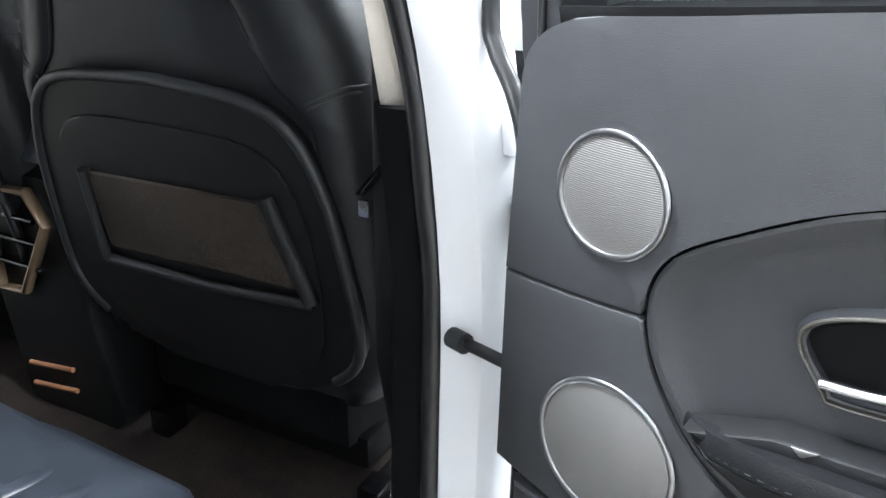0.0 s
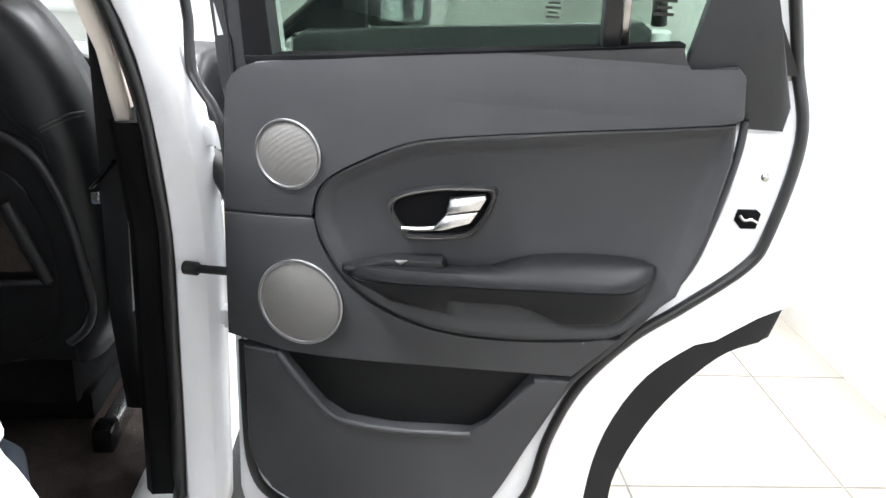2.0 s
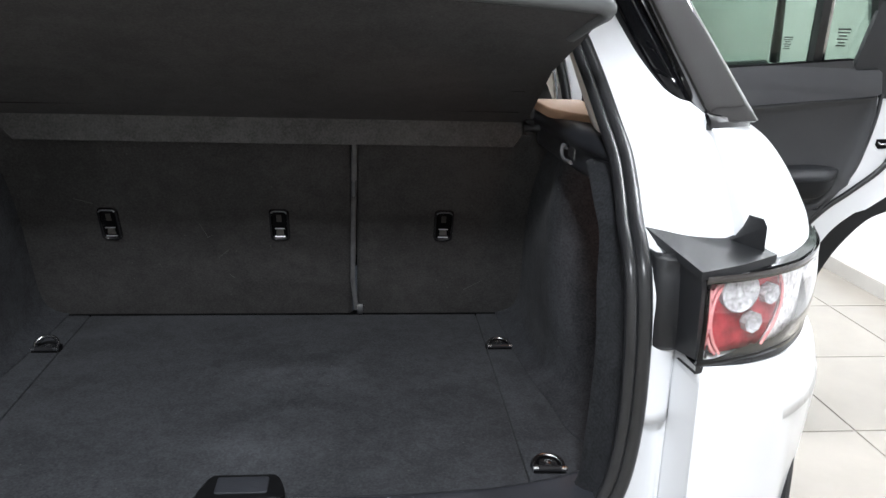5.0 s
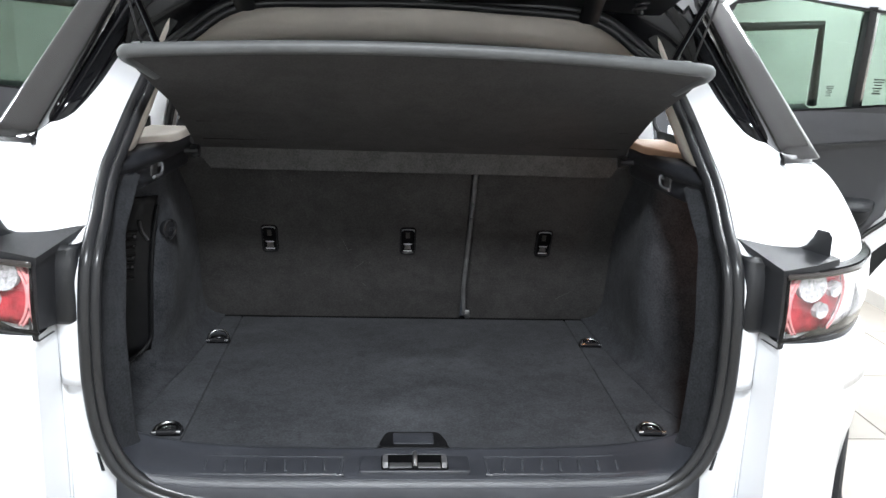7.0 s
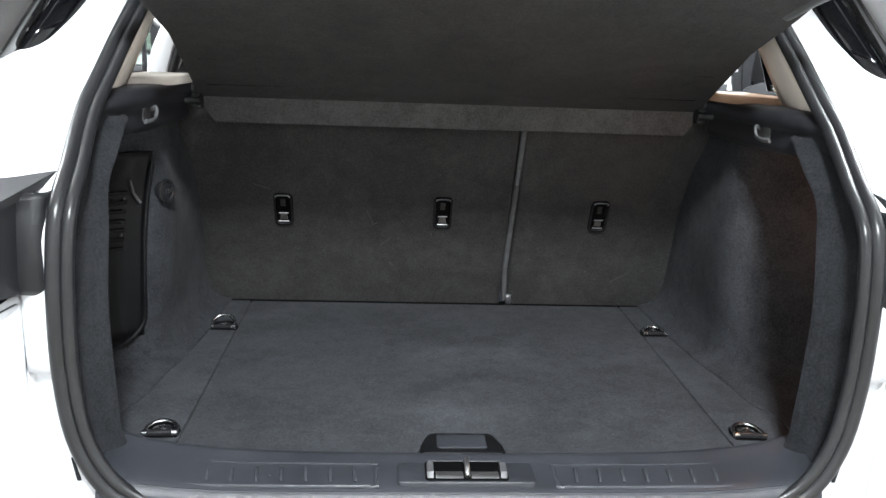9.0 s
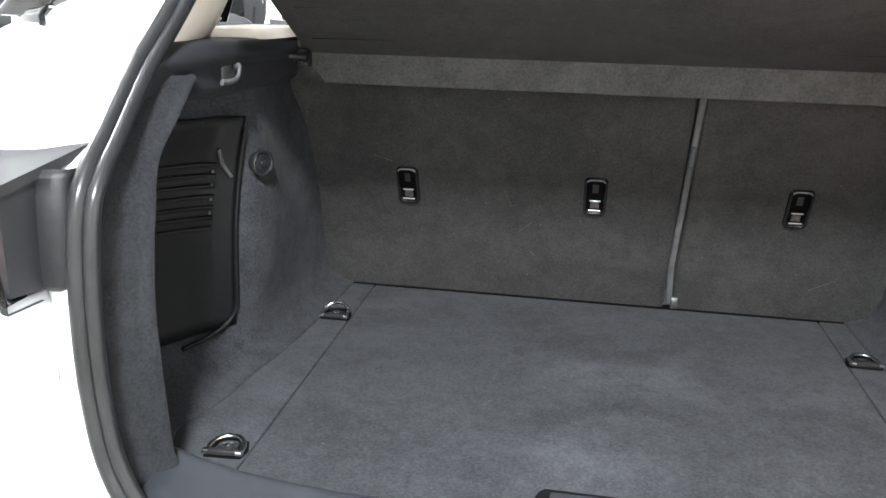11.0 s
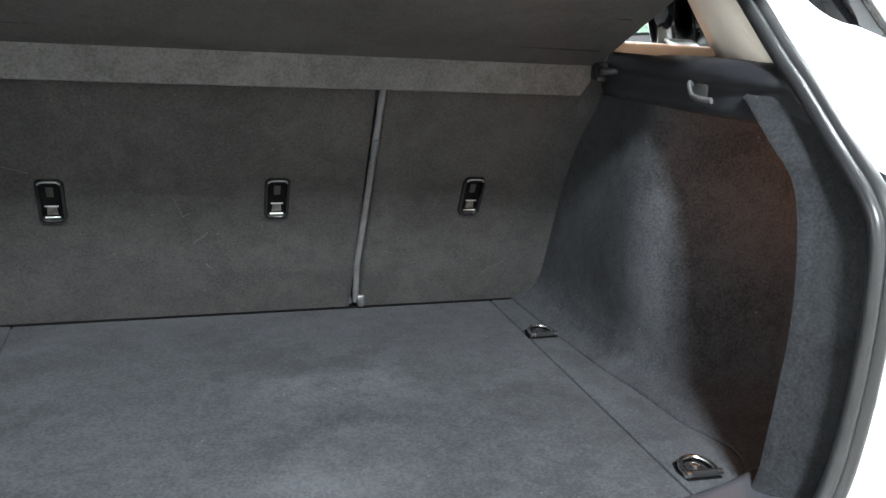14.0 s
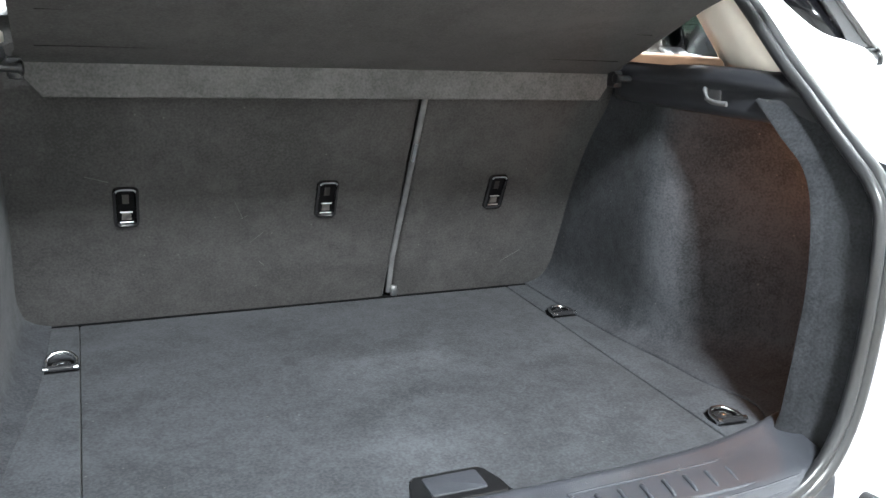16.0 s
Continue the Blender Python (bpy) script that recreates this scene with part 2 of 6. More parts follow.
# ---------------------------------------------------------------- mesh helpers
def make(name, verts, faces, mat, parent=None, label="", smooth=35, kind=""):
    me = bpy.data.meshes.new(name)
    me.from_pydata([tuple(v) for v in verts], [], faces)
    bm = bmesh.new()
    bm.from_mesh(me)
    bmesh.ops.recalc_face_normals(bm, faces=bm.faces)
    bm.to_mesh(me)
    bm.free()
    me.materials.append(mat)
    if smooth:
        me.polygons.foreach_set("use_smooth", [True] * len(me.polygons))
        me.set_sharp_from_angle(angle=radians(smooth))
    ob = new(name, me)
    if parent:
        ob.parent = parent
    if label or kind:
        tagged(ob, label, kind=kind)
    return ob


def part(name, bm, mat, parent=None, label="", smooth=35):
    me = bpy.data.meshes.new(name)
    bmesh.ops.recalc_face_normals(bm, faces=bm.faces)
    bm.to_mesh(me)
    bm.free()
    me.materials.append(mat)
    if smooth:
        me.polygons.foreach_set("use_smooth", [True] * len(me.polygons))
        me.set_sharp_from_angle(angle=radians(smooth))
    ob = new(name, me)
    if parent:
        ob.parent = parent
    if label:
        tagged(ob, label)
    return ob


def box(bm, x0, x1, y0, y1, z0, z1, bevel=0.0):
    r = bmesh.ops.create_cube(bm, size=1, matrix=Matrix.Translation(((x0 + x1) / 2, (y0 + y1) / 2, (z0 + z1) / 2)) @ Matrix.Diagonal((x1 - x0, y1 - y0, z1 - z0, 1)))
    if bevel:
        edges = list({e for v in r["verts"] for e in v.link_edges})
        bmesh.ops.bevel(bm, geom=edges, offset=bevel, segments=2, affect="EDGES", profile=0.6)


def slab(bm, pts, at, w0, w1, bevel=0.0, segments=2):
    """A polygon of (u, v) points made solid between w0 and w1; at(u, v, w) gives the place. The w1 rim is rounded."""
    a = [bm.verts.new(at(u, v, w0)) for u, v in pts]
    b = [bm.verts.new(at(u, v, w1)) for u, v in pts]
    n = len(pts)
    bm.faces.new(a)
    top = bm.faces.new(b)
    for i in range(n):
        bm.faces.new((a[i], a[(i + 1) % n], b[(i + 1) % n], b[i]))
    if bevel:
        bmesh.ops.bevel(bm, geom=list(top.edges), offset=bevel, segments=segments, affect="EDGES", profile=0.5, clamp_overlap=True)


def bent_slab(bm, pts, at, w0, w1, bevel=0.0, segments=2, cuts=(0.04, 0.08, 0.12, 0.16, 0.20, 0.24)):
    """A slab that follows a curved at(): it is made flat, cut along lines of equal u and v, and then bent."""
    flat = bmesh.new()
    slab(flat, pts, lambda u, v, w: Vector((u, v, w)), w0, w1, bevel, segments)
    for no, places in (((1, 0, 0), cuts), ((0, 1, 0), (0.45, 0.55, 0.65, 0.75, 0.85, 0.95, 1.05, 1.15, 1.18, 1.20, 1.22, 1.24, 1.25))):
        for c in places:
            bmesh.ops.bisect_plane(flat, geom=flat.verts[:] + flat.edges[:] + flat.faces[:], plane_co=Vector(no) * c, plane_no=no)
    made = {v: bm.verts.new(at(*v.co)) for v in flat.verts}
    for f in flat.faces:
        bm.faces.new([made[v] for v in f.verts])
    flat.free()


def rounded(w, h, r, n=4):
    """A rounded rectangle of half width w and half height h."""
    out = []
    for cx, cy, a0 in ((w - r, h - r, 0), (-w + r, h - r, 90), (-w + r, -h + r, 180), (w - r, -h + r, 270)):
        out += [(cx + r * math.cos(radians(a0 + 90 * k / n)), cy + r * math.sin(radians(a0 + 90 * k / n))) for k in range(n + 1)]
    return out


def smooth_line(pts, n=8, closed=False):
    """A Catmull-Rom curve through the points."""
    p = [Vector(q) for q in pts]
    out = []
    m = len(p)
    for i in range(m if closed else m - 1):
        p0 = p[(i - 1) % m] if closed or i else p[0] * 2 - p[1]
        p1, p2 = p[i], p[(i + 1) % m]
        p3 = p[(i + 2) % m] if closed or i + 2 < m else p[-1] * 2 - p[-2]
        for k in range(n):
            t = k / n
            out.append(0.5 * (2 * p1 + (p2 - p0) * t + (2 * p0 - 5 * p1 + 4 * p2 - p3) * t * t + (3 * p1 - p0 - 3 * p2 + p3) * t ** 3))
    if not closed:
        out.append(p[-1])
    return out


def sweep(bm, pts, radius, sides=8, closed=False, flat=None):
    """A tube along a line of points, its section carried along without twist; flat: (wide, high) for an oval section."""
    pts = [Vector(p) for p in pts]
    sides = max(sides, 12) if radius > 0.0022 else sides
    n = len(pts)
    rings = []
    side = None
    for i, p in enumerate(pts):
        a = pts[i - 1] if i or closed else pts[i]
        b = pts[(i + 1) % n] if i < n - 1 or closed else pts[i]
        d = (b - a).normalized()
        if side is None:
            side = d.cross(Vector((0, 0, 1)))
            if side.length < 0.05:
                side = d.cross(Vector((0, 1, 0)))
        side = (side - d * side.dot(d)).normalized()
        nrm = side.cross(d).normalized()
        rw, rh = flat or (radius, radius)
        rings.append([bm.verts.new(p + side * math.cos(2 * math.pi * k / sides) * rw + nrm * math.sin(2 * math.pi * k / sides) * rh) for k in range(sides)])
    for i in range(n if closed else n - 1):
        a, b = rings[i], rings[(i + 1) % n]
        for k in range(sides):
            bm.faces.new((a[k], a[(k + 1) % sides], b[(k + 1) % sides], b[k]))
    if not closed:
        bm.faces.new(rings[0])
        bm.faces.new(rings[-1])


def loft(rows, closed=False):
    """Vertices and faces of a sheet through rows of points of equal count."""
    verts = [p for r in rows for p in r]
    c = len(rows[0])
    faces = []
    for i in range(len(rows) - 1):
        for j in range(c if closed else c - 1):
            k = (j + 1) % c
            faces.append((i * c + j, i * c + k, (i + 1) * c + k, (i + 1) * c + j))
    return verts, faces


def sheet(name, rows, mat, parent, thick=0.004, label="", n=0, m=0, smooth=40):
    """A curved panel with thickness: rows of points, smoothed n-fold along and m-fold across the rows."""
    if n:
        rows = [smooth_line(r, n) for r in rows]
    if m:
        cols = [smooth_line(c, m) for c in zip(*rows)]
        rows = [list(r) for r in zip(*cols)]
    v, f = loft(rows)
    ob = make(name, v, f, mat, parent, label, smooth)
    so = ob.modifiers.new("solid", "SOLIDIFY")
    so.thickness, so.offset = thick, 0
    return ob


def disc(bm, centre, axis, radius, depth, sides=40, dome=0.0, rings=4):
    """A round plate whose face bulges by dome along axis."""
    axis = Vector(axis).normalized()
    q = axis.to_track_quat("Z", "Y").to_matrix()
    c = Vector(centre)
    loops = []
    for i in range(rings + 1):
        r = radius * (1 - i / rings)
        h = dome * (1 - (r / radius) ** 2)
        if i == rings:
            loops.append([bm.verts.new(c + q @ Vector((0, 0, h)))])
        else:
            loops.append([bm.verts.new(c + q @ Vector((r * math.cos(2 * math.pi * k / sides), r * math.sin(2 * math.pi * k / sides), h))) for k in range(sides)])
    base = [bm.verts.new(v.co - axis * depth) for v in loops[0]]
    for k in range(sides):
        j = (k + 1) % sides
        bm.faces.new((base[k], base[j], loops[0][j], loops[0][k]))
        for i in range(rings - 1):
            bm.faces.new((loops[i][k], loops[i][j], loops[i + 1][j], loops[i + 1][k]))
        bm.faces.new((loops[rings - 1][k], loops[rings - 1][j], loops[rings][0]))
    bm.faces.new(base)


def torus(bm, centre, axis, radius, tube, sides=48, sec=10, squash=1.0):
    axis = Vector(axis).normalized()
    q = axis.to_track_quat("Z", "Y").to_matrix()
    c = Vector(centre)
    vs = []
    for k in range(sides):
        a = 2 * math.pi * k / sides
        for s in range(sec):
            b = 2 * math.pi * s / sec
            vs.append(bm.verts.new(c + q @ Vector(((radius + tube * math.cos(b)) * math.cos(a), (radius + tube * math.cos(b)) * math.sin(a), tube * squash * math.sin(b)))))
    for k in range(sides):
        for s in range(sec):
            bm.faces.new((vs[k * sec + s], vs[((k + 1) % sides) * sec + s], vs[((k + 1) % sides) * sec + (s + 1) % sec], vs[k * sec + (s + 1) % sec]))


def empty(name, at, label, category, group="", kind=""):
    ob = new(name)
    ob.location = at
    ob.empty_display_size = 0.1
    return tagged(ob, label, category, group, kind)


def under(ob, parent):
    """Hang a part under a thing without moving it."""
    ob.parent = parent
    ob.matrix_parent_inverse = Matrix.Translation(-Vector(parent.location))
    return ob


# ---------------------------------------------------------------- showroom
# X0 and Y0 are pulled in so those walls throw more light on the car.
X0, X1, Y0, Y1 = -4.3, 2.905, -4.4, 8.5


def wall(name, x0, x1, y0, y1, z0=0.0, z1=CEIL):
    bm = bmesh.new()
    box(bm, x0, x1, y0, y1, z0, z1)
    return tagged(part(name, bm, M_WALL, None, "", 0), "white painted showroom wall", "wall", kind="structure")


wall("wall_east", X1, X1 + 0.2, Y0, Y1)
wall("wall_west", X0 - 0.2, X0, Y0, Y1)
wall("wall_north", X0 - 0.2, X1 + 0.2, Y1, Y1 + 0.2)
# Unseen wall, set close behind the car to bounce light into the boot.
wall("bounce_wall_south", X0 - 0.2, X1 + 0.2, Y0 - 0.2, Y0)
bm = bmesh.new()
box(bm, X0 - 0.2, X1 + 0.2, Y0 - 0.2, Y1 + 0.2, CEIL, CEIL + 0.2)
tagged(part("ceiling", bm, M_WALL, None, "", 0), "plain white showroom ceiling", "ceiling", kind="structure")
for nm, (a, b, c, d) in {"baseboard_east": (X1 - 0.012, X1 - 0.002, Y0, Y1), "baseboard_west": (X0 + 0.002, X0 + 0.012, Y0, Y1),
                         "baseboard_north": (X0 + 0.02, X1 - 0.02, Y1 - 0.012, Y1 - 0.002)}.items():
    bm = bmesh.new()
    box(bm, a, b, c, d, 0.0, 0.085, 0.002)
    tagged(part(nm, bm, M_SKIRT, None, "", 0), "grey porcelain skirting tile along the wall foot", "skirting", kind="structure")
bm = bmesh.new()
box(bm, X0 - 0.2, X1 + 0.2, Y0 - 0.2, Y1 + 0.2, -0.15, -0.004)
floor = tagged(part("floor", bm, M_GROUT, None, "", 0), "greige porcelain tiled showroom floor with dark grout", "floor", kind="structure")

# ceiling lamps
bm = bmesh.new()
box(bm, -0.25, 0.25, -0.25, 0.25, -0.06, 0.0, 0.006)
lamp0 = tagged(part("ceiling_lamp", bm, M_WALL), "white square ceiling light panel, switched on", "ceiling light", "ceiling lights")
bm = bmesh.new()
box(bm, -0.21, 0.21, -0.21, 0.21, -0.066, -0.0601)
part("diffuser", bm, M_LAMP, lamp0, "glowing white diffuser")
lamp0.matrix_world = pose(LIGHTS[0][0], LIGHTS[0][1], CEIL)
for lx, ly in LIGHTS[1:]:
    copy_thing(lamp0, pose(lx, ly, CEIL))

# ---------------------------------------------------------------- the car: body shell
car = empty("car", (0, 0, 0), "white five-door SUV with open tailgate and open rear doors", "car")
Z_LOAD = 0.65


def skin(s, x, y, z):
    """A place on the body's outer skin, on the right (s = 1) or the left (s = -1)."""
    return Vector((s * (x + 0.020), y + 0.022, z + 0.014))


def aperture(z):
    """Edge of the tailgate opening at height z: half width and y."""
    zs = [0.50, 0.58, 0.66, 0.80, 1.00, 1.04, 1.08, 1.12, 1.16, 1.20, 1.24, 1.28, 1.32, 1.36, 1.42, 1.50]
    xs = [0.40, 0.50, 0.545, 0.568, 0.566, 0.566, 0.568, 0.577, 0.581, 0.574, 0.565, 0.555, 0.543, 0.530, 0.490, 0.43]
    ys = [0.02, 0.025, 0.028, 0.03, 0.035, 0.052, 0.100, 0.165, 0.222, 0.268, 0.302, 0.343, 0.386, 0.418, 0.460, 0.51]
    return float(np.interp(z, zs, xs)) - 0.014, float(np.interp(z, zs, ys))


def dense(rows, n, m):
    rows = [smooth_line(r, n) for r in rows]
    cols = [smooth_line(c, m) for c in zip(*rows)]
    return [list(r) for r in zip(*cols)]


def corner_panel(s):
    """Quarter panel with the recessed channel beside the tailgate, shoulder, crease and arch flare."""
    levels = {}
    levels[0.80] = [(0.622, -0.014), (0.655, -0.018), (0.700, -0.006), (0.772, 0.038), (0.850, 0.105), (0.922, 0.215), (0.962, 0.360), (0.985, 0.500), (1.010, 0.640), (1.018, 0.728)]
    levels[0.87] = [(0.621, -0.013), (0.655, -0.016), (0.700, -0.005), (0.768, 0.038), (0.840, 0.110), (0.908, 0.222), (0.950, 0.360), (0.976, 0.500), (1.000, 0.640), (1.002, 0.728)]
    levels[0.905] = [(0.620, -0.010), (0.655, -0.010), (0.700, 0.000), (0.762, 0.040), (0.824, 0.120), (0.882, 0.232), (0.926, 0.360), (0.959, 0.500), (0.988, 0.640), (0.990, 0.728)]
    levels[0.93] = [(0.660, 0.050), (0.680, 0.050), (0.705, 0.060), (0.745, 0.085), (0.792, 0.150), (0.851, 0.245), (0.900, 0.360), (0.940, 0.500), (0.973, 0.640), (0.977, 0.728)]
    levels[0.985] = [(0.680, 0.055), (0.692, 0.055), (0.708, 0.060), (0.745, 0.085), (0.792, 0.150), (0.850, 0.245, 1.008), (0.885, 0.360, 1.013), (0.914, 0.500, 1.014), (0.940, 0.640, 1.009), (0.946, 0.728, 1.003)]
    levels[1.005] = [(0.687, 0.057), (0.696, 0.057), (0.709, 0.061), (0.745, 0.085), (0.791, 0.150, 1.018), (0.850, 0.242, 1.034), (0.882, 0.360, 1.042), (0.903, 0.500, 1.042), (0.923, 0.640, 1.036), (0.931, 0.728, 1.029)]
    levels[1.022] = [(0.690, 0.058), (0.698, 0.058), (0.710, 0.062), (0.745, 0.085), (0.790, 0.150, 1.032), (0.850, 0.240, 1.047), (0.889, 0.360, 1.055), (0.913, 0.500, 1.056), (0.934, 0.640, 1.051), (0.936, 0.728, 1.045)]
    levels[1.046] = [(0.694, 0.036), (0.700, 0.034), (0.714, 0.034), (0.758, 0.054), (0.813, 0.116, 1.052), (0.866, 0.224, 1.062), (0.892, 0.360, 1.072), (0.909, 0.500, 1.073), (0.921, 0.640, 1.071), (0.922, 0.728, 1.069)]
    levels[1.12] = [(0.694, 0.092), (0.700, 0.093), (0.712, 0.097), (0.745, 0.115), (0.791, 0.157), (0.842, 0.238), (0.878, 0.360), (0.893, 0.500), (0.901, 0.640), (0.899, 0.728)]
    levels[1.165] = [(0.694, 0.140), (0.699, 0.141), (0.708, 0.145), (0.730, 0.156), (0.767, 0.187), (0.810, 0.248), (0.848, 0.360), (0.865, 0.500), (0.872, 0.640), (0.867, 0.745)]
    levels[1.19] = [(0.690, 0.178), (0.694, 0.180), (0.702, 0.184), (0.722, 0.194), (0.752, 0.220), (0.786, 0.272), (0.815, 0.360), (0.833, 0.500), (0.845, 0.640), (0.851, 0.785)]
    levels[1.20] = [(0.684, 0.198), (0.688, 0.201), (0.696, 0.206), (0.714, 0.218), (0.740, 0.245), (0.768, 0.288), (0.790, 0.360), (0.806, 0.500), (0.822, 0.640), (0.837, 0.805)]
    rows = [[skin(s, p[0], p[1], p[2] if len(p) > 2 else z) for p in pts] for z, pts in levels.items()]
    rows = dense(rows, 4, 4)
    # rounded rear edge and the return into the channel
    out = []
    for r in rows:
        p, q = r[0], r[1]
        out.append([p + Vector((-s * 0.012, 0.085, 0)), p + Vector((-s * 0.004, 0.012, 0)), p + Vector((-s * 0.003, 0.004, 0)), p + Vector((-s * 0.0015, 0.001, 0))] + r)
    return out


def channel_panel(s):
    """Painted drain channel beside the tailgate opening, running up into the D-pillar."""
    outer = {0.80: (.605, .055), 0.87: (.605, .057), 0.905: (.607, .058), 0.95: (.635, .062), 1.0: (.668, .070), 1.04: (.685, .080), 1.075: (.691, .092), 1.12: (.691, .124), 1.165: (.690, .166), 1.19: (.690, .190), 1.205: (.690, .204), 1.216: (.688, .220),
             1.24: (.668, .292), 1.29: (.648, .362), 1.34: (.632, .408), 1.385: (.613, .448)}
    rows = []
    for z, (x2, y2) in outer.items():
        ax, ay = aperture(z)
        w, d = x2 - ax, y2 - ay
        hump = 0.006
        pts = [(ax, ay)] + [(ax + w * f, ay + d * g - hump * h) for f, g, h in ((.22, .12, 0.3), (.45, .35, 1), (.70, .55, 1), (.88, .72, 0.6))] + [(x2, y2)]
        rows.append([skin(s, x, y, z) for x, y in pts])
    return dense(rows, 4, 4)


def bumper_corner(s):
    """Painted bumper corner between the opening and the wheel arch."""
    rows = []
    for z, c in ((0.26, 0.0), (0.40, 0.012), (0.55, 0.010), (0.68, 0.006), (0.80, 0.003), (0.87, 0.002), (0.909, 0.001)):
        k = max(0.0, (0.80 - z) / 0.54)
        up = max(0.0, (z - 0.80) / 0.105)
        ax, ay = aperture(z)
        end = 0.240 - 0.16 * min(1, k * 1.6)
        pts = [(ax, ay), (.592, .060), (.605, .055), (.609, .048), (.619 - .002 * up, -.006 - c), (.622 - .002 * up, -.014 - c + .003 * up), (.655, -.019 - c + .008 * up), (.70, -.007 - c + .006 * up), (.766 - .005 * up + c, .039 - c)]
        out = .040 * (1 - up) * min(1, max(0, (z - .5) / .25))
        pts += [(.766 - .005 * up + (.118 - .005 * up) * q * (end - .04) / .2 + c + .002 + out * q ** .8, .04 + (end - .04) * q - out * .4 * q) for q in (0.45, 1.0)]
        rows.append([skin(s, x, y, z) for x, y in pts])
    return rows


ARCH_Y, ARCH_Z, ARCH_R = 0.52, 0.37, 0.455


def side_x(y):
    return float(np.interp(y, [-0.1, 0.05, 0.2, 0.36, 0.5, 0.64, 0.75, 1.0], [0.79, 0.805, 0.892, 0.952, 0.994, 1.033, 1.046, 1.005]))


for s, side in ((1, "right"), (-1, "left")):
    sheet("quarter_panel", corner_panel(s), M_PAINT, car, 0.004, "gloss white rear quarter panel with a crisp rear edge")
    sheet("tailgate_channel", channel_panel(s), M_PAINT, car, 0.004, "white painted channel beside the tailgate opening")
    sheet("bumper_corner", dense(bumper_corner(s), 4, 3), M_PAINT, car, 0.006, "white painted rear bumper corner")
    # jamb: returns from the flank into the cabin at the door opening
    rows = []
    for z, x1, y1 in ((0.80, 1.017, .728), (0.905, .989, .728), (0.97, .953, .728), (1.028, .930, .728), (1.044, .935, .728), (1.068, .921, .728), (1.12, .898, .728), (1.165, .866, .745), (1.20, .815, .81)):
        rows.append([skin(s, x1, y1, z), skin(s, x1 - 0.012, y1 + 0.012, z), skin(s, x1 - 0.06, y1 + 0.006, z), skin(s, 0.72, y1 - 0.02, z)])
    sheet("door_jamb", rows, M_PAINT, car, 0.004, n=3, m=3)
    # dark lining between the jamb and the rear bench
    rows = [[Vector((s * x, y, z)) for x, y in ((.76, .735), (.735, .80), (.725, .90), (.72, 1.02))] for z in (.36, .6, .9, 1.1, 1.2)]
    sheet("side_lining", rows, M_SHELLBLACK, car, 0.004, "black side lining behind the rear door", n=2)
    # wheel house, arch lip and wheel
    lip = [Vector((s * side_x(ARCH_Y + ARCH_R * math.cos(radians(a))), ARCH_Y + ARCH_R * math.cos(radians(a)), ARCH_Z + ARCH_R * math.sin(radians(a)))) for a in range(55, 196, 7)]
    bm = bmesh.new()
    sweep(bm, lip, 0.02, 8, flat=(0.016, 0.03))
    part("arch_lip", bm, M_CLADDING, car, "black plastic wheel arch moulding")
    rows = [[Vector((s * (0.745 + (side_x(ARCH_Y + ARCH_R * math.cos(radians(a))) - 0.745) * q), ARCH_Y + ARCH_R * math.cos(radians(a)), ARCH_Z + ARCH_R * math.sin(radians(a)))) for a in range(-10, 191, 10)] for q in (0, 0.5, 1.0)]
    sheet("wheel_house", rows, M_PLASTIC, car, 0.004)
    bm = bmesh.new()
    torus(bm, (s * 0.855, ARCH_Y, 0.355), (1, 0, 0), 0.275, 0.08, 48, 12, 1.3)
    wheel = part("wheel", bm, M_RUBBER, car)
    bm = bmesh.new()
    disc(bm, (s * 0.9, ARCH_Y, 0.355), (s, 0, 0), 0.215, 0.14, 40, 0.02)
    part("rim", bm, M_RING, wheel)
    if s > 0:
        # round filler flap, flush with the flank
        flank = corner_panel(1)

        def on_flank(y, z, out):
            at_y = sorted((float(np.interp(y, [p.y for p in r[4:]], [p.z for p in r[4:]])), float(np.interp(y, [p.y for p in r[4:]], [p.x for p in r[4:]]))) for r in flank)
            return Vector((float(np.interp(z, [q[0] for q in at_y], [q[1] for q in at_y])) + out, y, z + out * 0.4))
        ring = [[on_flank(0.475 + r * math.cos(radians(a)), 0.953 + 0.86 * r * math.sin(radians(a)), 0.0012) for a in range(0, 360, 10)] for r in (0.002, 0.03, 0.055, 0.070)]
        v, f = loft(ring, True)
        flap = make("fuel_flap", v, f, M_PAINT, car, "round white fuel filler flap flush with the flank")
        bm = bmesh.new()
        sweep(bm, [on_flank(0.475 + 0.0735 * math.cos(radians(a)), 0.953 + 0.0632 * math.sin(radians(a)), 0.0) for a in range(0, 360, 8)], 0.0020, 6, True)
        part("flap_gap", bm, M_DARKCUP, flap)
    # dark gap and gloss cover of the rear pillar
    gap_rows, cover_rows = [], []
    for z in (1.208, 1.28, 1.36, 1.44, 1.54):
        k = (z - 1.195) / 0.345
        x, y = 0.686 - 0.140 * k, 0.190 + 0.270 * k
        gap_rows.append([skin(s, x - .040 + .01 * k, y + 0.125 - .04 * k, z), skin(s, x - .02, y + .070, z), skin(s, x + .006, y + .05, z)])
        section = ((-.002, .04), (0, .007), (.008, .002), (.040, .011), (.074, .021), (.082, .026), (.086, .032), (.087, .040), (.084, .060))
        cover_rows.append([skin(s, x + .008 + .015 * k + a * (1 - .25 * k), y + b + .008, z) for a, b in section])
    sheet("pillar_gap", gap_rows, M_GLOSS, car, 0.004, n=2)
    sheet("rear_pillar_cover", cover_rows, M_COVER, car, 0.005, "gloss black rear pillar cover", n=4, m=3)
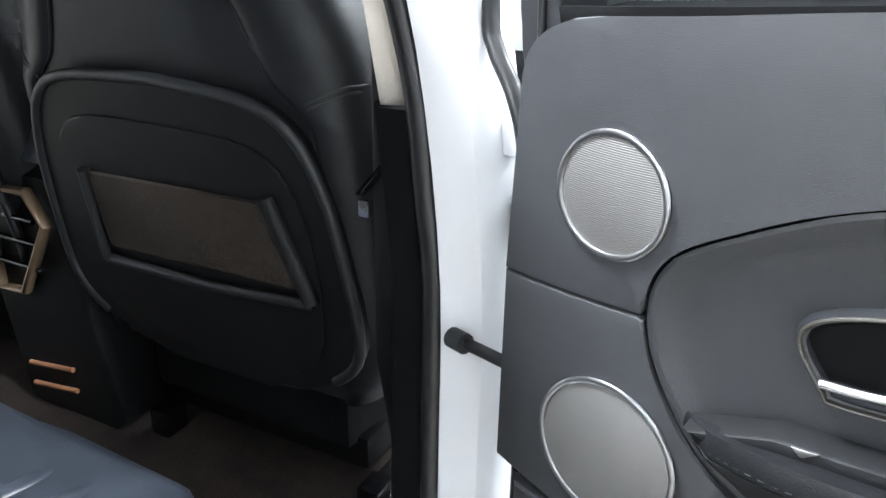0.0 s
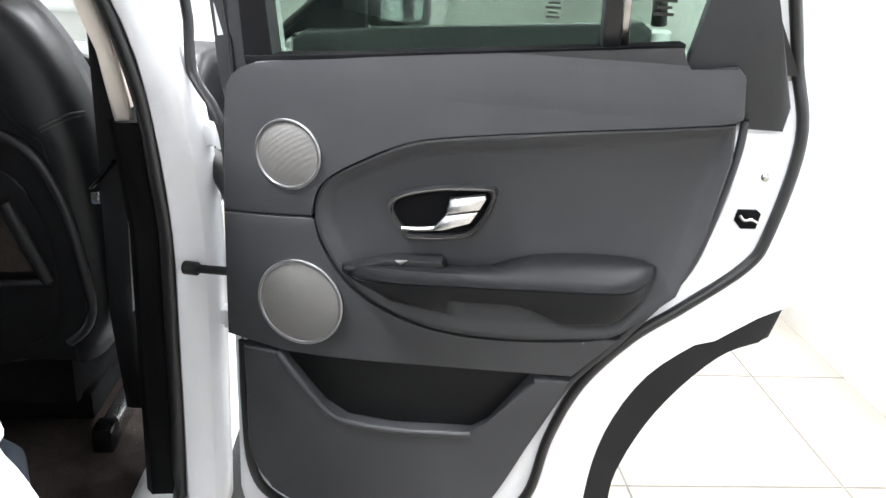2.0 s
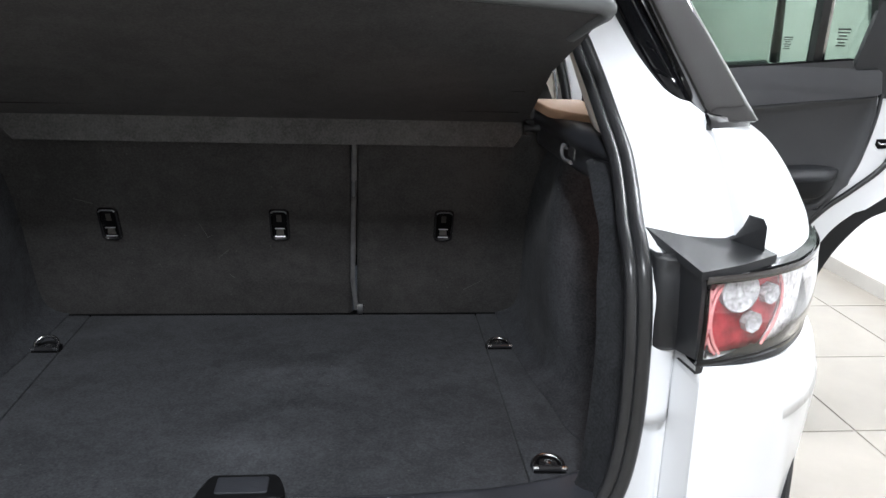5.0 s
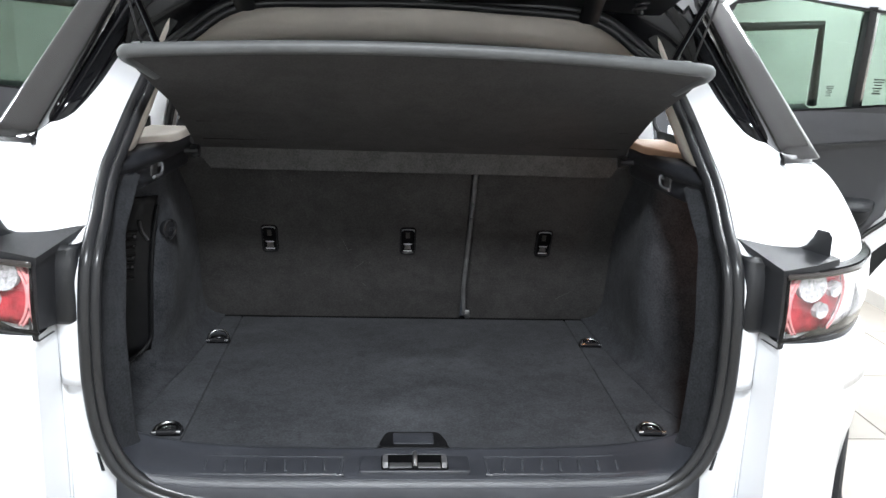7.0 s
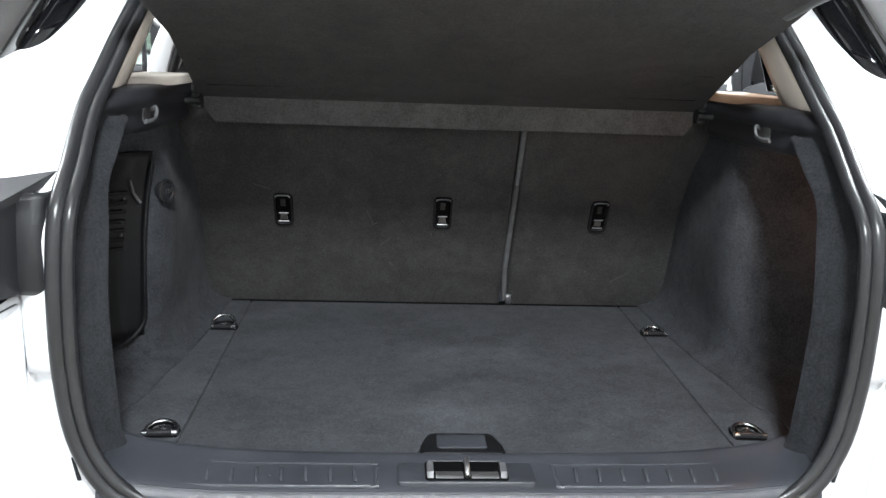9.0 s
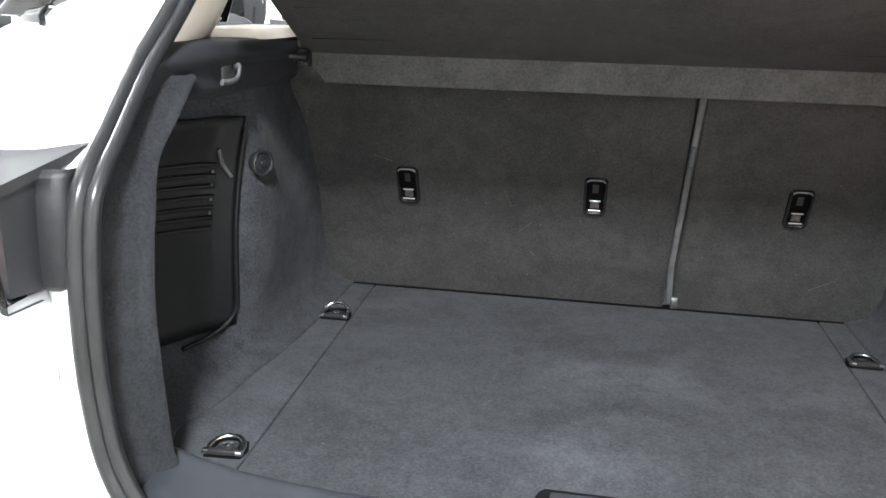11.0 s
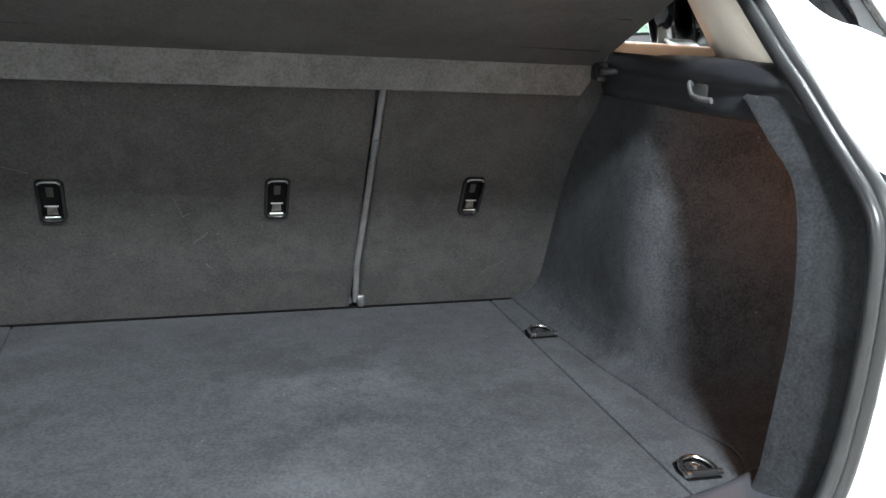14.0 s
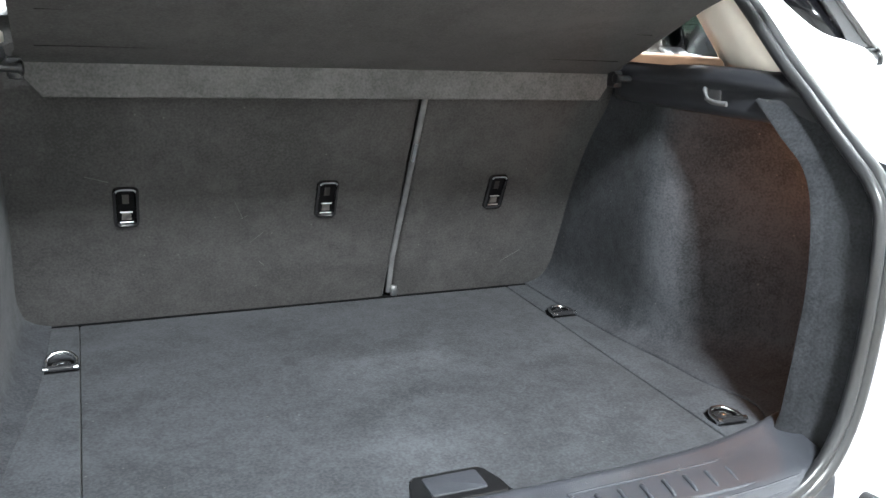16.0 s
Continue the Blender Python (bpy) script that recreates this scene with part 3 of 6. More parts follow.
    # side glass, its black belt moulding and the roof rail
    def pane(f, k, out=0.0):
        """On the side glass: f from its rear edge to the front one, k from the belt up."""
        y = (0.235 + 0.285 * k) * (1 - f) + (0.86 - 0.04 * k) * f
        x = float(np.interp(y - 0.285 * k * (1 - f), [0.22, 0.278, 0.343, 0.478, 0.618, 0.86], [0.712, 0.742, 0.763, 0.780, 0.795, 0.813]))
        return skin(s, x - 0.12 * k + out, y, 1.19 + 0.33 * k)
    rows = [[pane(f, k) for f in np.linspace(0, 1, 14)] for k in (0, .33, .67, 1)]
    glass = sheet("quarter_glass", rows, M_PRIVACY, car, 0.004, "dark tinted rear quarter window")
    glass.visible_shadow = False
    # black printed border of the glass: rear, belt and front
    for nm, rim in (("rear", [[pane(f, k, .002) for f in (0, .04, .085 + .10 * max(0, .35 - k) ** 1.5)] for k in np.linspace(.08, 1, 9)]),
                    ("belt", [[pane(f, k, .002) for k in (.08, .13, .155)] for f in np.linspace(.085, 1, 12)]),
                    ("front", [[pane(f, k, .0015) for f in (.93, .97, 1)] for k in np.linspace(.155, 1, 6)])):
        sheet("glass_border", rim, M_GLOSS, glass, 0.0015, "black printed glass border")
    # gloss belt moulding that carries the pillar cover and runs on below the side glass
    belt = smooth_line([Vector((s * q[0], q[1], 0)) for q in ((0.699, 0.219), (0.722, 0.231), (0.757, 0.256), (0.797, 0.300), (0.817, 0.365), (0.833, 0.50), (0.848, 0.64), (0.864, 0.818))], 6)
    rows = []
    for k, p in enumerate(belt):
        d = (belt[min(k + 1, len(belt) - 1)] - belt[max(k - 1, 0)]).normalized()
        n = Vector((d.y, -d.x, 0)) * s
        tuck = 0.2 + 0.8 * min(1.0, k / 9)
        rows.append([p + n * (o * tuck if o < 0 else o) + Vector((0, 0, max(z, 1.213 - .014 * min(1.0, k / 10)))) for o, z in ((-.012, 1.199), (.001, 1.202), (.004, 1.206), (.003, 1.222), (-.001, 1.227), (-.008, 1.230), (-.030, 1.234), (-.045, 1.234))])
    # rounded end of the moulding
    mid = sum(rows[0], Vector()) / len(rows[0])
    rows = [[mid.lerp(q, f) + Vector((-s * .003 * (1 - f), -.003 * (1 - f), 0)) for q in rows[0]] for f in (.05, .6, .9)] + rows
    sheet("belt_moulding", rows, M_GLOSS, car, 0.004, "gloss black window belt moulding", smooth=30)
    bm = bmesh.new()
    rail = smooth_line([(s * 0.60, 0.50, 1.535), (s * 0.64, 0.9, 1.555), (s * 0.66, 1.5, 1.565), (s * 0.66, 2.2, 1.55), (s * 0.66, 2.7, 1.46)], 6)
    sweep(bm, rail, 0.03, 8, flat=(0.045, 0.035))
    part("roof_rail", bm, M_PAINT, car)
    # C-pillar behind the door opening
    rows = []
    for z in (1.19, 1.30, 1.41, 1.52):
        k = (z - 1.19) / 0.33
        x, y = 0.815 - 0.13 * k, 0.875 - 0.03 * k
        rows.append([skin(s, x - .005, y - .07, z), skin(s, x + .004, y - .02, z), skin(s, x - .01, y + .01, z), skin(s, x - .06, y + .015, z)])
    sheet("c_pillar", rows, M_GLOSS, car, 0.006, n=3)
    # D-pillar inner trim, beige
    rows = []
    for z in (1.15, 1.25, 1.35, 1.45, 1.50):
        k = (z - 1.15) / 0.35
        rows.append([skin(s, 0.568 - 0.085 * k, 0.225 + 0.29 * k, z), skin(s, 0.548 - 0.085 * k, 0.265 + 0.29 * k, z), skin(s, 0.565 - 0.08 * k, 0.37 + 0.27 * k, z)])
    sheet("pillar_trim", rows, M_BEIGE, car, 0.006, "beige D-pillar inner trim", n=3)

# roof and headliner
rows = [[Vector((x, y, 1.56 + 0.06 * (1 - (x / 0.66) ** 2) - 0.10 * max(0, (0.9 - y) / 0.45) ** 2 * 0.6)) for x in np.linspace(-0.64, 0.64, 13)] for y in (0.52, 0.58, 0.7, 0.9, 1.3, 1.8, 2.3)]
sheet("roof", rows, M_PAINT, car, 0.008, "white roof panel")
rows = []
for y, z, drop in ((0.512, 1.520, 0.100), (0.522, 1.495, 0.09), (0.54, 1.460, 0.08), (0.565, 1.438, 0.075), (0.60, 1.424, 0.07), (0.68, 1.420, 0.07), (0.9, 1.424, 0.08), (1.5, 1.436, 0.085), (2.3, 1.434, 0.085)):
    rows.append([Vector((x, y, z - drop * abs(x / 0.6) ** 3)) for x in np.linspace(-0.60, 0.60, 13)])
sheet("headliner", rows, M_BEIGE, car, 0.01, "beige fabric headliner with a rolled rear edge", m=2)

bm = bmesh.new()
box(bm, -0.44, 0.44, 0.470, 0.490, 1.510, 1.575, 0.006)
part("gate_trim_edge", bm, M_SILL, car, "charcoal upper tailgate trim edge")
bm = bmesh.new()
box(bm, -0.045, 0.045, 2.10, 2.20, 1.385, 1.420, 0.012)
part("overhead_lamp", bm, M_AMBER, car, "small overhead courtesy lamp")
# tailgate opening: double-lipped rubber seal
ARCH_TOP = 1.498
right_half = [(0.0, 0.012, 0.575), (0.30, 0.015, 0.578), (0.42, 0.018, 0.592), (0.50, 0.022, 0.63), (0.545, 0.027, 0.70), (0.562, 0.03, 0.80), (0.562, 0.03, 0.92), (0.557, 0.036, 1.01), (0.557, 0.060, 1.05), (0.560, 0.105, 1.085), (0.568, 0.158, 1.12),
              (0.572, 0.212, 1.16), (0.566, 0.258, 1.20), (0.548, 0.333, 1.28), (0.522, 0.408, 1.36), (0.475, 0.447, 1.41), (0.37, 0.475, ARCH_TOP - 0.02), (0.18, 0.49, ARCH_TOP - 0.004)]
seal_half = [Vector((x + 0.005 * min(1, x / 0.3), y + 0.012, z + 0.012)) for x, y, z in right_half]
ring = seal_half + [Vector((0, 0.509, ARCH_TOP + 0.014))] + [Vector((-p.x, p.y, p.z)) for p in reversed(seal_half[1:])]
ring = smooth_line(ring, 5, True)
bm = bmesh.new()
sweep(bm, ring, 0.0115, 12, True)
seal = part("tailgate_seal", bm, M_SEAL, car, "black bulb rubber tailgate seal")
bm = bmesh.new()
sweep(bm, [p + (Vector((0, 0.15, 1.0)) - p).normalized() * 0.018 + Vector((0, -0.003, 0)) for p in ring], 0.009, 10, True)
part("seal_lip", bm, M_SEAL, seal)

# rear face under the opening and the bumper
rows = []
for z, dy in ((0.25, 0.02), (0.38, -0.06), (0.46, -0.075), (0.52, -0.06), (0.555, 0.0), (0.57, 0.03)):
    rows.append([Vector((x, dy + 0.055 * (x / 0.62) ** 4 * (1 if dy < 0 else 0), z)) for x in np.linspace(-0.62, 0.62, 15)])
sheet("rear_bumper", rows, M_PAINT, car, 0.006, "white painted rear bumper top", m=2)
for s in (1, -1):
    bm = bmesh.new()
    disc(bm, (s * 0.59, 0.002, 0.60), (0, -1, 0.1), 0.014, 0.02, 20, 0.004)
    part("bump_stop", bm, M_RUBBER, car, "round black rubber bump stop")


# ---------------------------------------------------------------- rear doors, swung open
def rear_door(s):
    """Open rear door; u runs from the hinges outwards, v up, w towards the trim side."""
    a = radians(9.5)

    def at(u, v, w):
        w += 0.30 * max(0.0, v - 1.25) - 0.6 * max(0.0, 0.26 - u) ** 2 - 0.8 * max(0.0, min(v, 1.25) - 1.17) ** 2
        return Vector((s * (0.95 + u * math.cos(a) - w * math.sin(a)), 1.495 - u * math.sin(a) - w * math.cos(a), v))

    def curve(pts, n=6, closed=False):
        return [(p.x, p.y) for p in smooth_line([Vector((x, y, 0)) for x, y in pts], n, closed)]

    def line3(pts, w, n=6, closed=False):
        return [at(u, v, w) for u, v in curve(pts, n, closed)]

    normal = at(0, 1, 1) - at(0, 1, 0)

    # metal shell with the cut for the wheel arch
    outer = curve([(0.89, 1.24), (0.930, 1.16), (0.938, 1.05), (0.925, 0.95), (0.910, 0.885)], 4) + curve([(0.80, 0.83), (0.71, 0.745), (0.655, 0.63), (0.635, 0.50), (0.64, 0.35)], 4)
    outer += [(0.62, 0.335), (0.06, 0.325), (0.01, 0.345), (-0.005, 0.40), (-0.005, 1.165), (0.10, 1.192), (0.60, 1.235)]
    bm = bmesh.new()
    bent_slab(bm, outer, at, -0.125, -0.02, 0.012)
    door = part("rear_door", bm, M_PAINT, car, "open white rear door with black trim", 16)
    # window frame
    frame_out = [(-0.005, 1.18), (0.90, 1.225), (0.80, 1.42), (0.72, 1.60), (0.30, 1.66), (0.10, 1.64), (-0.005, 1.55)]
    frame_in = [(0.090, 1.195), (0.785, 1.24), (0.725, 1.40), (0.68, 1.56), (0.31, 1.615), (0.13, 1.59), (0.076, 1.45)]
    n = len(frame_out)
    for name, mat, w0, w1, grow in (("window_frame", M_PAINT, -0.085, -0.022, 0.0), ("window_frame_trim", M_RUBBER, -0.050, -0.002, -0.055)):
        bm = bmesh.new()
        cen = Vector((0.42, 1.4))
        fo = [tuple(Vector(p) + (cen - Vector(p)).normalized() * (-grow)) for p in frame_out]
        fi = [tuple(Vector(p) + (cen - Vector(p)).normalized() * (0.004 if grow else 0.0)) for p in frame_in]
        va = [[bm.verts.new(at(u, v, w)) for u, v in pts] for w in (w0, w1) for pts in (fo, fi)]
        for i in range(n):
            j = (i + 1) % n
            bm.faces.new((va[0][i], va[0][j], va[1][j], va[1][i]))
            bm.faces.new((va[2][i], va[2][j], va[3][j], va[3][i]))
            bm.faces.new((va[0][i], va[0][j], va[2][j], va[2][i]))
            bm.faces.new((va[1][i], va[1][j], va[3][j], va[3][i]))
        part(name, bm, mat, door)
    bm = bmesh.new()
    slab(bm, [(0.05, 1.20), (0.80, 1.24), (0.735, 1.40), (0.69, 1.57), (0.31, 1.625), (0.12, 1.60), (0.05, 1.45)], at, -0.052, -0.048)
    g = part("window_pane", bm, M_GLASS, door, "green tinted door glass", 0)
    g.visible_shadow = False
    bm = bmesh.new()
    slab(bm, [(0.575, 1.24), (0.60, 1.24), (0.575, 1.59), (0.55, 1.59)], at, -0.07, -0.01, 0.003)
    part("window_divider", bm, M_RUBBER, door, "black divider bar of the quarter light")
    bm = bmesh.new()
    slab(bm, [(0.60, 1.245), (0.612, 1.245), (0.587, 1.59), (0.575, 1.59)], at, -0.065, -0.02, 0.002)
    part("divider_channel", bm, M_STEEL, door)
    bm = bmesh.new()
    bent_slab(bm, curve([(0.045, 1.217), (0.30, 1.2405), (0.55, 1.264), (0.685, 1.278)], 4) + [(0.685, 1.258), (0.55, 1.243), (0.30, 1.220), (0.05, 1.200)], at, -0.045, 0.0095, 0.004)
    part("window_seal", bm, M_FLOCK, door, "black waist seal along the glass")
    # wide plastic frame cover on the hinge side
    bm = bmesh.new()
    slab(bm, [(0.003, 1.145), (0.022, 1.165), (0.064, 1.200), (0.070, 1.215), (0.068, 1.25), (0.056, 1.56), (-0.012, 1.55), (-0.012, 1.25), (-0.010, 1.207), (0.000, 1.176)], at, -0.018, -0.006, 0.003)
    part("frame_cover", bm, M_GREY, door, "charcoal plastic window frame cover", 16)
    bm = bmesh.new()
    sweep(bm, [at(0.022, 1.18, -0.004), at(0.016, 1.25, -0.004), at(0.012, 1.55, -0.004)], 0.004, 6)
    part("frame_seal", bm, M_RUBBER, door)
    # corner gusset behind the quarter light
    bm = bmesh.new()
    slab(bm, [(0.69, 1.235), (0.765, 1.25), (0.785, 1.165), (0.84, 1.165), (0.845, 1.20), (0.80, 1.33), (0.76, 1.44), (0.72, 1.44)], at, -0.025, -0.001, 0.004)
    part("corner_gusset", bm, M_PLASTIC, door)

    # trim: upper panel, lower panel with pocket, inner field
    swoop = curve([(0.772, 1.172), (0.66, 1.158), (0.528, 1.143), (0.363, 1.122), (0.296, 1.106), (0.228, 1.073), (0.176, 1.037), (0.159, 0.988), (0.178, 0.924), (0.236, 0.855), (0.349, 0.808), (0.479, 0.800), (0.63, 0.815)], 5)
    up_i = 5 * 7
    seam = (0.014, 0.966)
    upper = [(0.000, 0.9665)] + curve([(0.010, 1.150), (0.019, 1.178), (0.039, 1.198), (0.072, 1.212)], 4) + curve([(0.072, 1.212), (0.174, 1.2225), (0.273, 1.234), (0.514, 1.257), (0.683, 1.274)], 4)[1:]
    upper += [(0.695, 1.240), (0.762, 1.252), (0.775, 1.24), (0.781, 1.180)]
    upper += [(u - (0.0012 if v < 1.1 else 0), v + 0.0015) for u, v in swoop[:up_i + 1]] + [(0.155, 0.9795)]
    bm = bmesh.new()
    bent_slab(bm, upper, at, -0.018, 0.011, 0.004, 3)
    part("upper_trim", bm, M_GREY, door, "charcoal soft-touch upper trim", 16)
    low_left = [(u - 0.0012, v - 0.0015) for u, v in swoop[up_i:]]
    lower = [(0.000, 0.9645), (0.153, 0.9775)] + low_left[1:] + [(0.655, 0.822), (0.605, 0.768), (0.585, 0.745), (0.53, 0.745), (0.10, 0.735), (-0.002, 0.742)]
    bm = bmesh.new()
    bent_slab(bm, lower, at, -0.018, 0.010, 0.004, 3)
    part("middle_trim", bm, M_GREY, door, "charcoal trim round the woofer", 16)
    inner = [(u + (0.0012 if v < 1.1 else 0), v - 0.0012 if i < up_i - 5 else v + (0.0012 if v < 0.95 else 0)) for i, (u, v) in enumerate(swoop)] + [(0.655, 0.830), (0.728, 0.90), (0.757, 1.0), (0.776, 1.12)]
    cu, cv = 0.46, 0.985
    bm = bmesh.new()
    rings = []
    for q, w in ((0.0, -0.018), (0.0, 0.007), (0.004, 0.0085), (0.010, 0.007), (0.020, 0.001), (0.032, -0.003)):
        ring = []
        for u, v in inner:
            d = Vector((cu - u, cv - v))
            d = Vector((d.x * 0.6, d.y)).normalized()
            ring.append(bm.verts.new(at(u + d.x * q, v + d.y * q, w)))
        rings.append(ring)
    for r0, r1 in zip(rings[:-1], rings[1:]):
        for k in range(len(inner)):
            bm.faces.new((r0[k], r0[(k + 1) % len(inner)], r1[(k + 1) % len(inner)], r1[k]))
    bm.faces.new(rings[-1])
    part("inner_trim", bm, M_FIELD, door, "black padded inner field")
    bm = bmesh.new()
    sweep(bm, [at(u, v, 0.004) for u, v in swoop], 0.0009, 6)
    part("trim_seam", bm, M_DARKCUP, door)
    # outer piping edge of the trim
    bm = bmesh.new()
    sweep(bm, line3([(0.785, 1.178), (0.782, 1.12), (0.764, 1.02), (0.735, 0.93), (0.66, 0.822), (0.585, 0.73), (0.53, 0.62), (0.47, 0.49), (0.42, 0.445)], 0.0), 0.006, 8)
    part("trim_edge", bm, M_PLASTIC, door)
    # pocket
    pocket = [(0.094, 0.731), (0.120, 0.700), (0.175, 0.640), (0.215, 0.618), (0.30, 0.612), (0.43, 0.620), (0.458, 0.640), (0.525, 0.738)]
    face = [(0.030, 0.730)] + pocket + [(0.585, 0.740)] + curve([(0.585, 0.74), (0.54, 0.648), (0.474, 0.495), (0.425, 0.450), (0.35, 0.435)], 4)[1:] + curve([(0.20, 0.430), (0.11, 0.440), (0.055, 0.475), (0.032, 0.54)], 4)
    bm = bmesh.new()
    bent_slab(bm, face, at, -0.018, 0.016, 0.007, 3)
    part("pocket_front", bm, M_GREY, door, "charcoal map pocket front", 16)
    bm = bmesh.new()
    bent_slab(bm, [(0.05, 0.745), (0.06, 0.58), (0.50, 0.58), (0.57, 0.745)], at, -0.0195, -0.015)
    part("pocket_recess", bm, M_SHELLBLACK, door)
    bm = bmesh.new()
    sweep(bm, line3([(0.094, 0.731), (0.135, 0.684), (0.185, 0.632), (0.225, 0.618), (0.32, 0.613), (0.43, 0.620)], 0.014), 0.006, 8)
    part("pocket_lip", bm, M_GREY, door)

    # speakers
    for nm, cu, cv, r in (("tweeter", 0.117, 1.075, 0.0535), ("woofer", 0.135, 0.829, 0.073)):
        c = at(cu, cv, 0.012)
        across = (at(cu + 0.03, cv, 0) - at(cu - 0.03, cv, 0)).normalized()
        normal = across.cross(Vector((0, 0, 1))).normalized() * s
        bm = bmesh.new()
        disc(bm, c, normal, r * 0.94, 0.012, 56, 0.006)
        part(nm, bm, M_GRILLE if r < 0.06 else M_MESH, door, "silver speaker with perforated metal grille")
        bm = bmesh.new()
        torus(bm, c, normal, r * 0.985, 0.0030, 64, 10, 0.8)
        part("speaker_ring", bm, M_RING, door, "satin alloy speaker ring")

    # inner door handle
    bez = curve([(0.275, 1.003), (0.290, 1.027), (0.35, 1.045), (0.425, 1.052), (0.443, 1.045), (0.436, 1.015), (0.415, 0.978), (0.385, 0.964), (0.312, 0.957), (0.298, 0.966)], 4, True)
    cen = (sum(p[0] for p in bez) / len(bez), sum(p[1] for p in bez) / len(bez))
    hole = [(cen[0] + (u - cen[0]) * 0.89, cen[1] + (v - cen[1]) * 0.83) for u, v in bez]
    bm = bmesh.new()
    k = len(bez)
    va = [[bm.verts.new(at(u, v, w)) for u, v in pts] for pts, w in ((bez, -0.004), ([(cen[0] + (u - cen[0]) * 0.97, cen[1] + (v - cen[1]) * 0.96) for u, v in bez], 0.010), (hole, 0.008), (hole, -0.003))]
    for r0, r1 in zip(va[:-1], va[1:]):
        for i in range(k):
            bm.faces.new((r0[i], r0[(i + 1) % k], r1[(i + 1) % k], r1[i]))
    bezel = part("handle_bezel", bm, M_PLASTIC, door, "dark grey door handle surround")
    bm = bmesh.new()
    sweep(bm, [at(cen[0] + (u - cen[0]) * 0.94, cen[1] + (v - cen[1]) * 0.91, 0.0090) for u, v in bez], 0.003, 8, True, flat=(0.0035, 0.002))
    part("handle_rim", bm, M_HANDLERIM, door, "bronze-grey satin rim")
    # Shallow near-black fill that stands for the shaded hollow of the cup.
    bm = bmesh.new()
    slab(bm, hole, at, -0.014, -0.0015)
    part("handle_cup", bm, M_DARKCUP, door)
    bm = bmesh.new()
    slab(bm, [(0.372, 1.032), (0.425, 1.042), (0.428, 1.036), (0.418, 1.017), (0.366, 1.006)], at, 0.006, 0.022, 0.004)
    part("handle_pull", bm, M_CHROME, door, "chrome release lever")
    bm = bmesh.new()
    slab(bm, [(0.366, 1.004), (0.417, 1.014), (0.405, 0.994), (0.360, 0.978), (0.345, 0.978)], at, 0.006, 0.018, 0.003)
    part("handle_base", bm, M_CHROME, door, "chrome lever base")
    bm = bmesh.new()
    sweep(bm, line3([(0.300, 0.9765), (0.325, 0.9775), (0.350, 0.981), (0.366, 0.990)], 0.012), 0.0042, 8)
    part("handle_tongue", bm, M_CHROME, door, "chrome lever tongue")

    # armrest with grip and switch
    us = [0.207, 0.220, 0.238, 0.26, 0.29, 0.32, 0.35, 0.3775, 0.3815, 0.41, 0.44, 0.47, 0.49, 0.51, 0.53, 0.551, 0.575, 0.60, 0.623, 0.642, 0.658, 0.673, 0.684, 0.692]

    def ip(u, a, b):
        return float(np.interp(u, a, b))
    rows, stitch = [], []
    for u in us:
        back = ip(u, [.207, .30, .40, .437, .471, .51, .555, .60, .638, .67, .693], [.902, .914, .918, .921, .936, .948, .954, .957, .957, .954, .945])
        out = ip(u, [.207, .24, .30, .62, .65, .675, .692], [.008, .040, .052, .056, .050, .032, .010])
        vf = ip(u, [.207, .235, .295, .397, .524, .633, .692], [.900, .912, .916, .920, .924, .929, .940])
        vs = ip(u, [.207, .252, .47, .654, .692], [.896, .897, .908, .917, .930])
        bot = ip(u, [.207, .251, .294, .3785, .379, .48, .51, .551, .575, .623, .642, .673, .692], [.892, .886, .866, .858, .877, .881, .875, .858, .857, .863, .872, .900, .928])
        rows.append([at(u, back, 0.002), at(u, back * .35 + vf * .65 + .004, out * .62), at(u, vf + .002, out * .90), at(u, vf * .6 + vs * .4, out), at(u, vs + .0015, out + .001), at(u, vs, out - .0012), at(u, vs - .0015, out + .0005), at(u, (vs + bot) / 2, out * .97), at(u, bot + .003, out * .92), at(u, bot, out * .86), at(u, bot + .002, 0.0)])
        if 0.23 < u < 0.66:
            stitch.append(at(u, vs + 0.004, out + 0.0015))
    sheet("armrest", rows, M_LEATHER, door, 0.003, "black leather door armrest with stitched seam", smooth=50)
    bm = bmesh.new()
    line = smooth_line(stitch, 6)
    for k in range(0, len(line) - 1, 2):
        sweep(bm, [line[k], line[k + 1]], 0.0008, 4)
    part("armrest_stitching", bm, M_SHELLBLACK, door)
    bm = bmesh.new()
    slab(bm, [(0.212, 0.906), (0.281, 0.929), (0.366, 0.934), (0.371, 0.928), (0.372, 0.912), (0.24, 0.902)], at, 0.002, 0.034, 0.005)
    part("switch_pod", bm, M_SHELLBLACK, door, "black window switch pod")
    bm = bmesh.new()
    slab(bm, [(0.294, 0.9305), (0.314, 0.932), (0.312, 0.930), (0.308, 0.9285), (0.304, 0.9245), (0.301, 0.9243), (0.297, 0.928)], at, 0.032, 0.0348, 0.0006)
    part("window_switch", bm, M_RING, door, "small silver window switch")
    # weather seal, latch, bolt, cladding, sill strip
    bm = bmesh.new()
    sweep(bm, line3([(0.80, 1.40), (0.845, 1.26), (0.872, 1.15), (0.853, 1.005), (0.827, 0.949), (0.746, 0.874), (0.674, 0.812), (0.604, 0.720), (0.562, 0.612), (0.535, 0.486), (0.47, 0.417), (0.385, 0.399), (0.18, 0.392), (0.075, 0.405), (0.028, 0.46), (0.018, 0.60), (0.018, 0.72)], -0.016), 0.009, 8)
    part("door_seal", bm, M_RUBBER, door, "black rubber door seal")
    bm = bmesh.new()
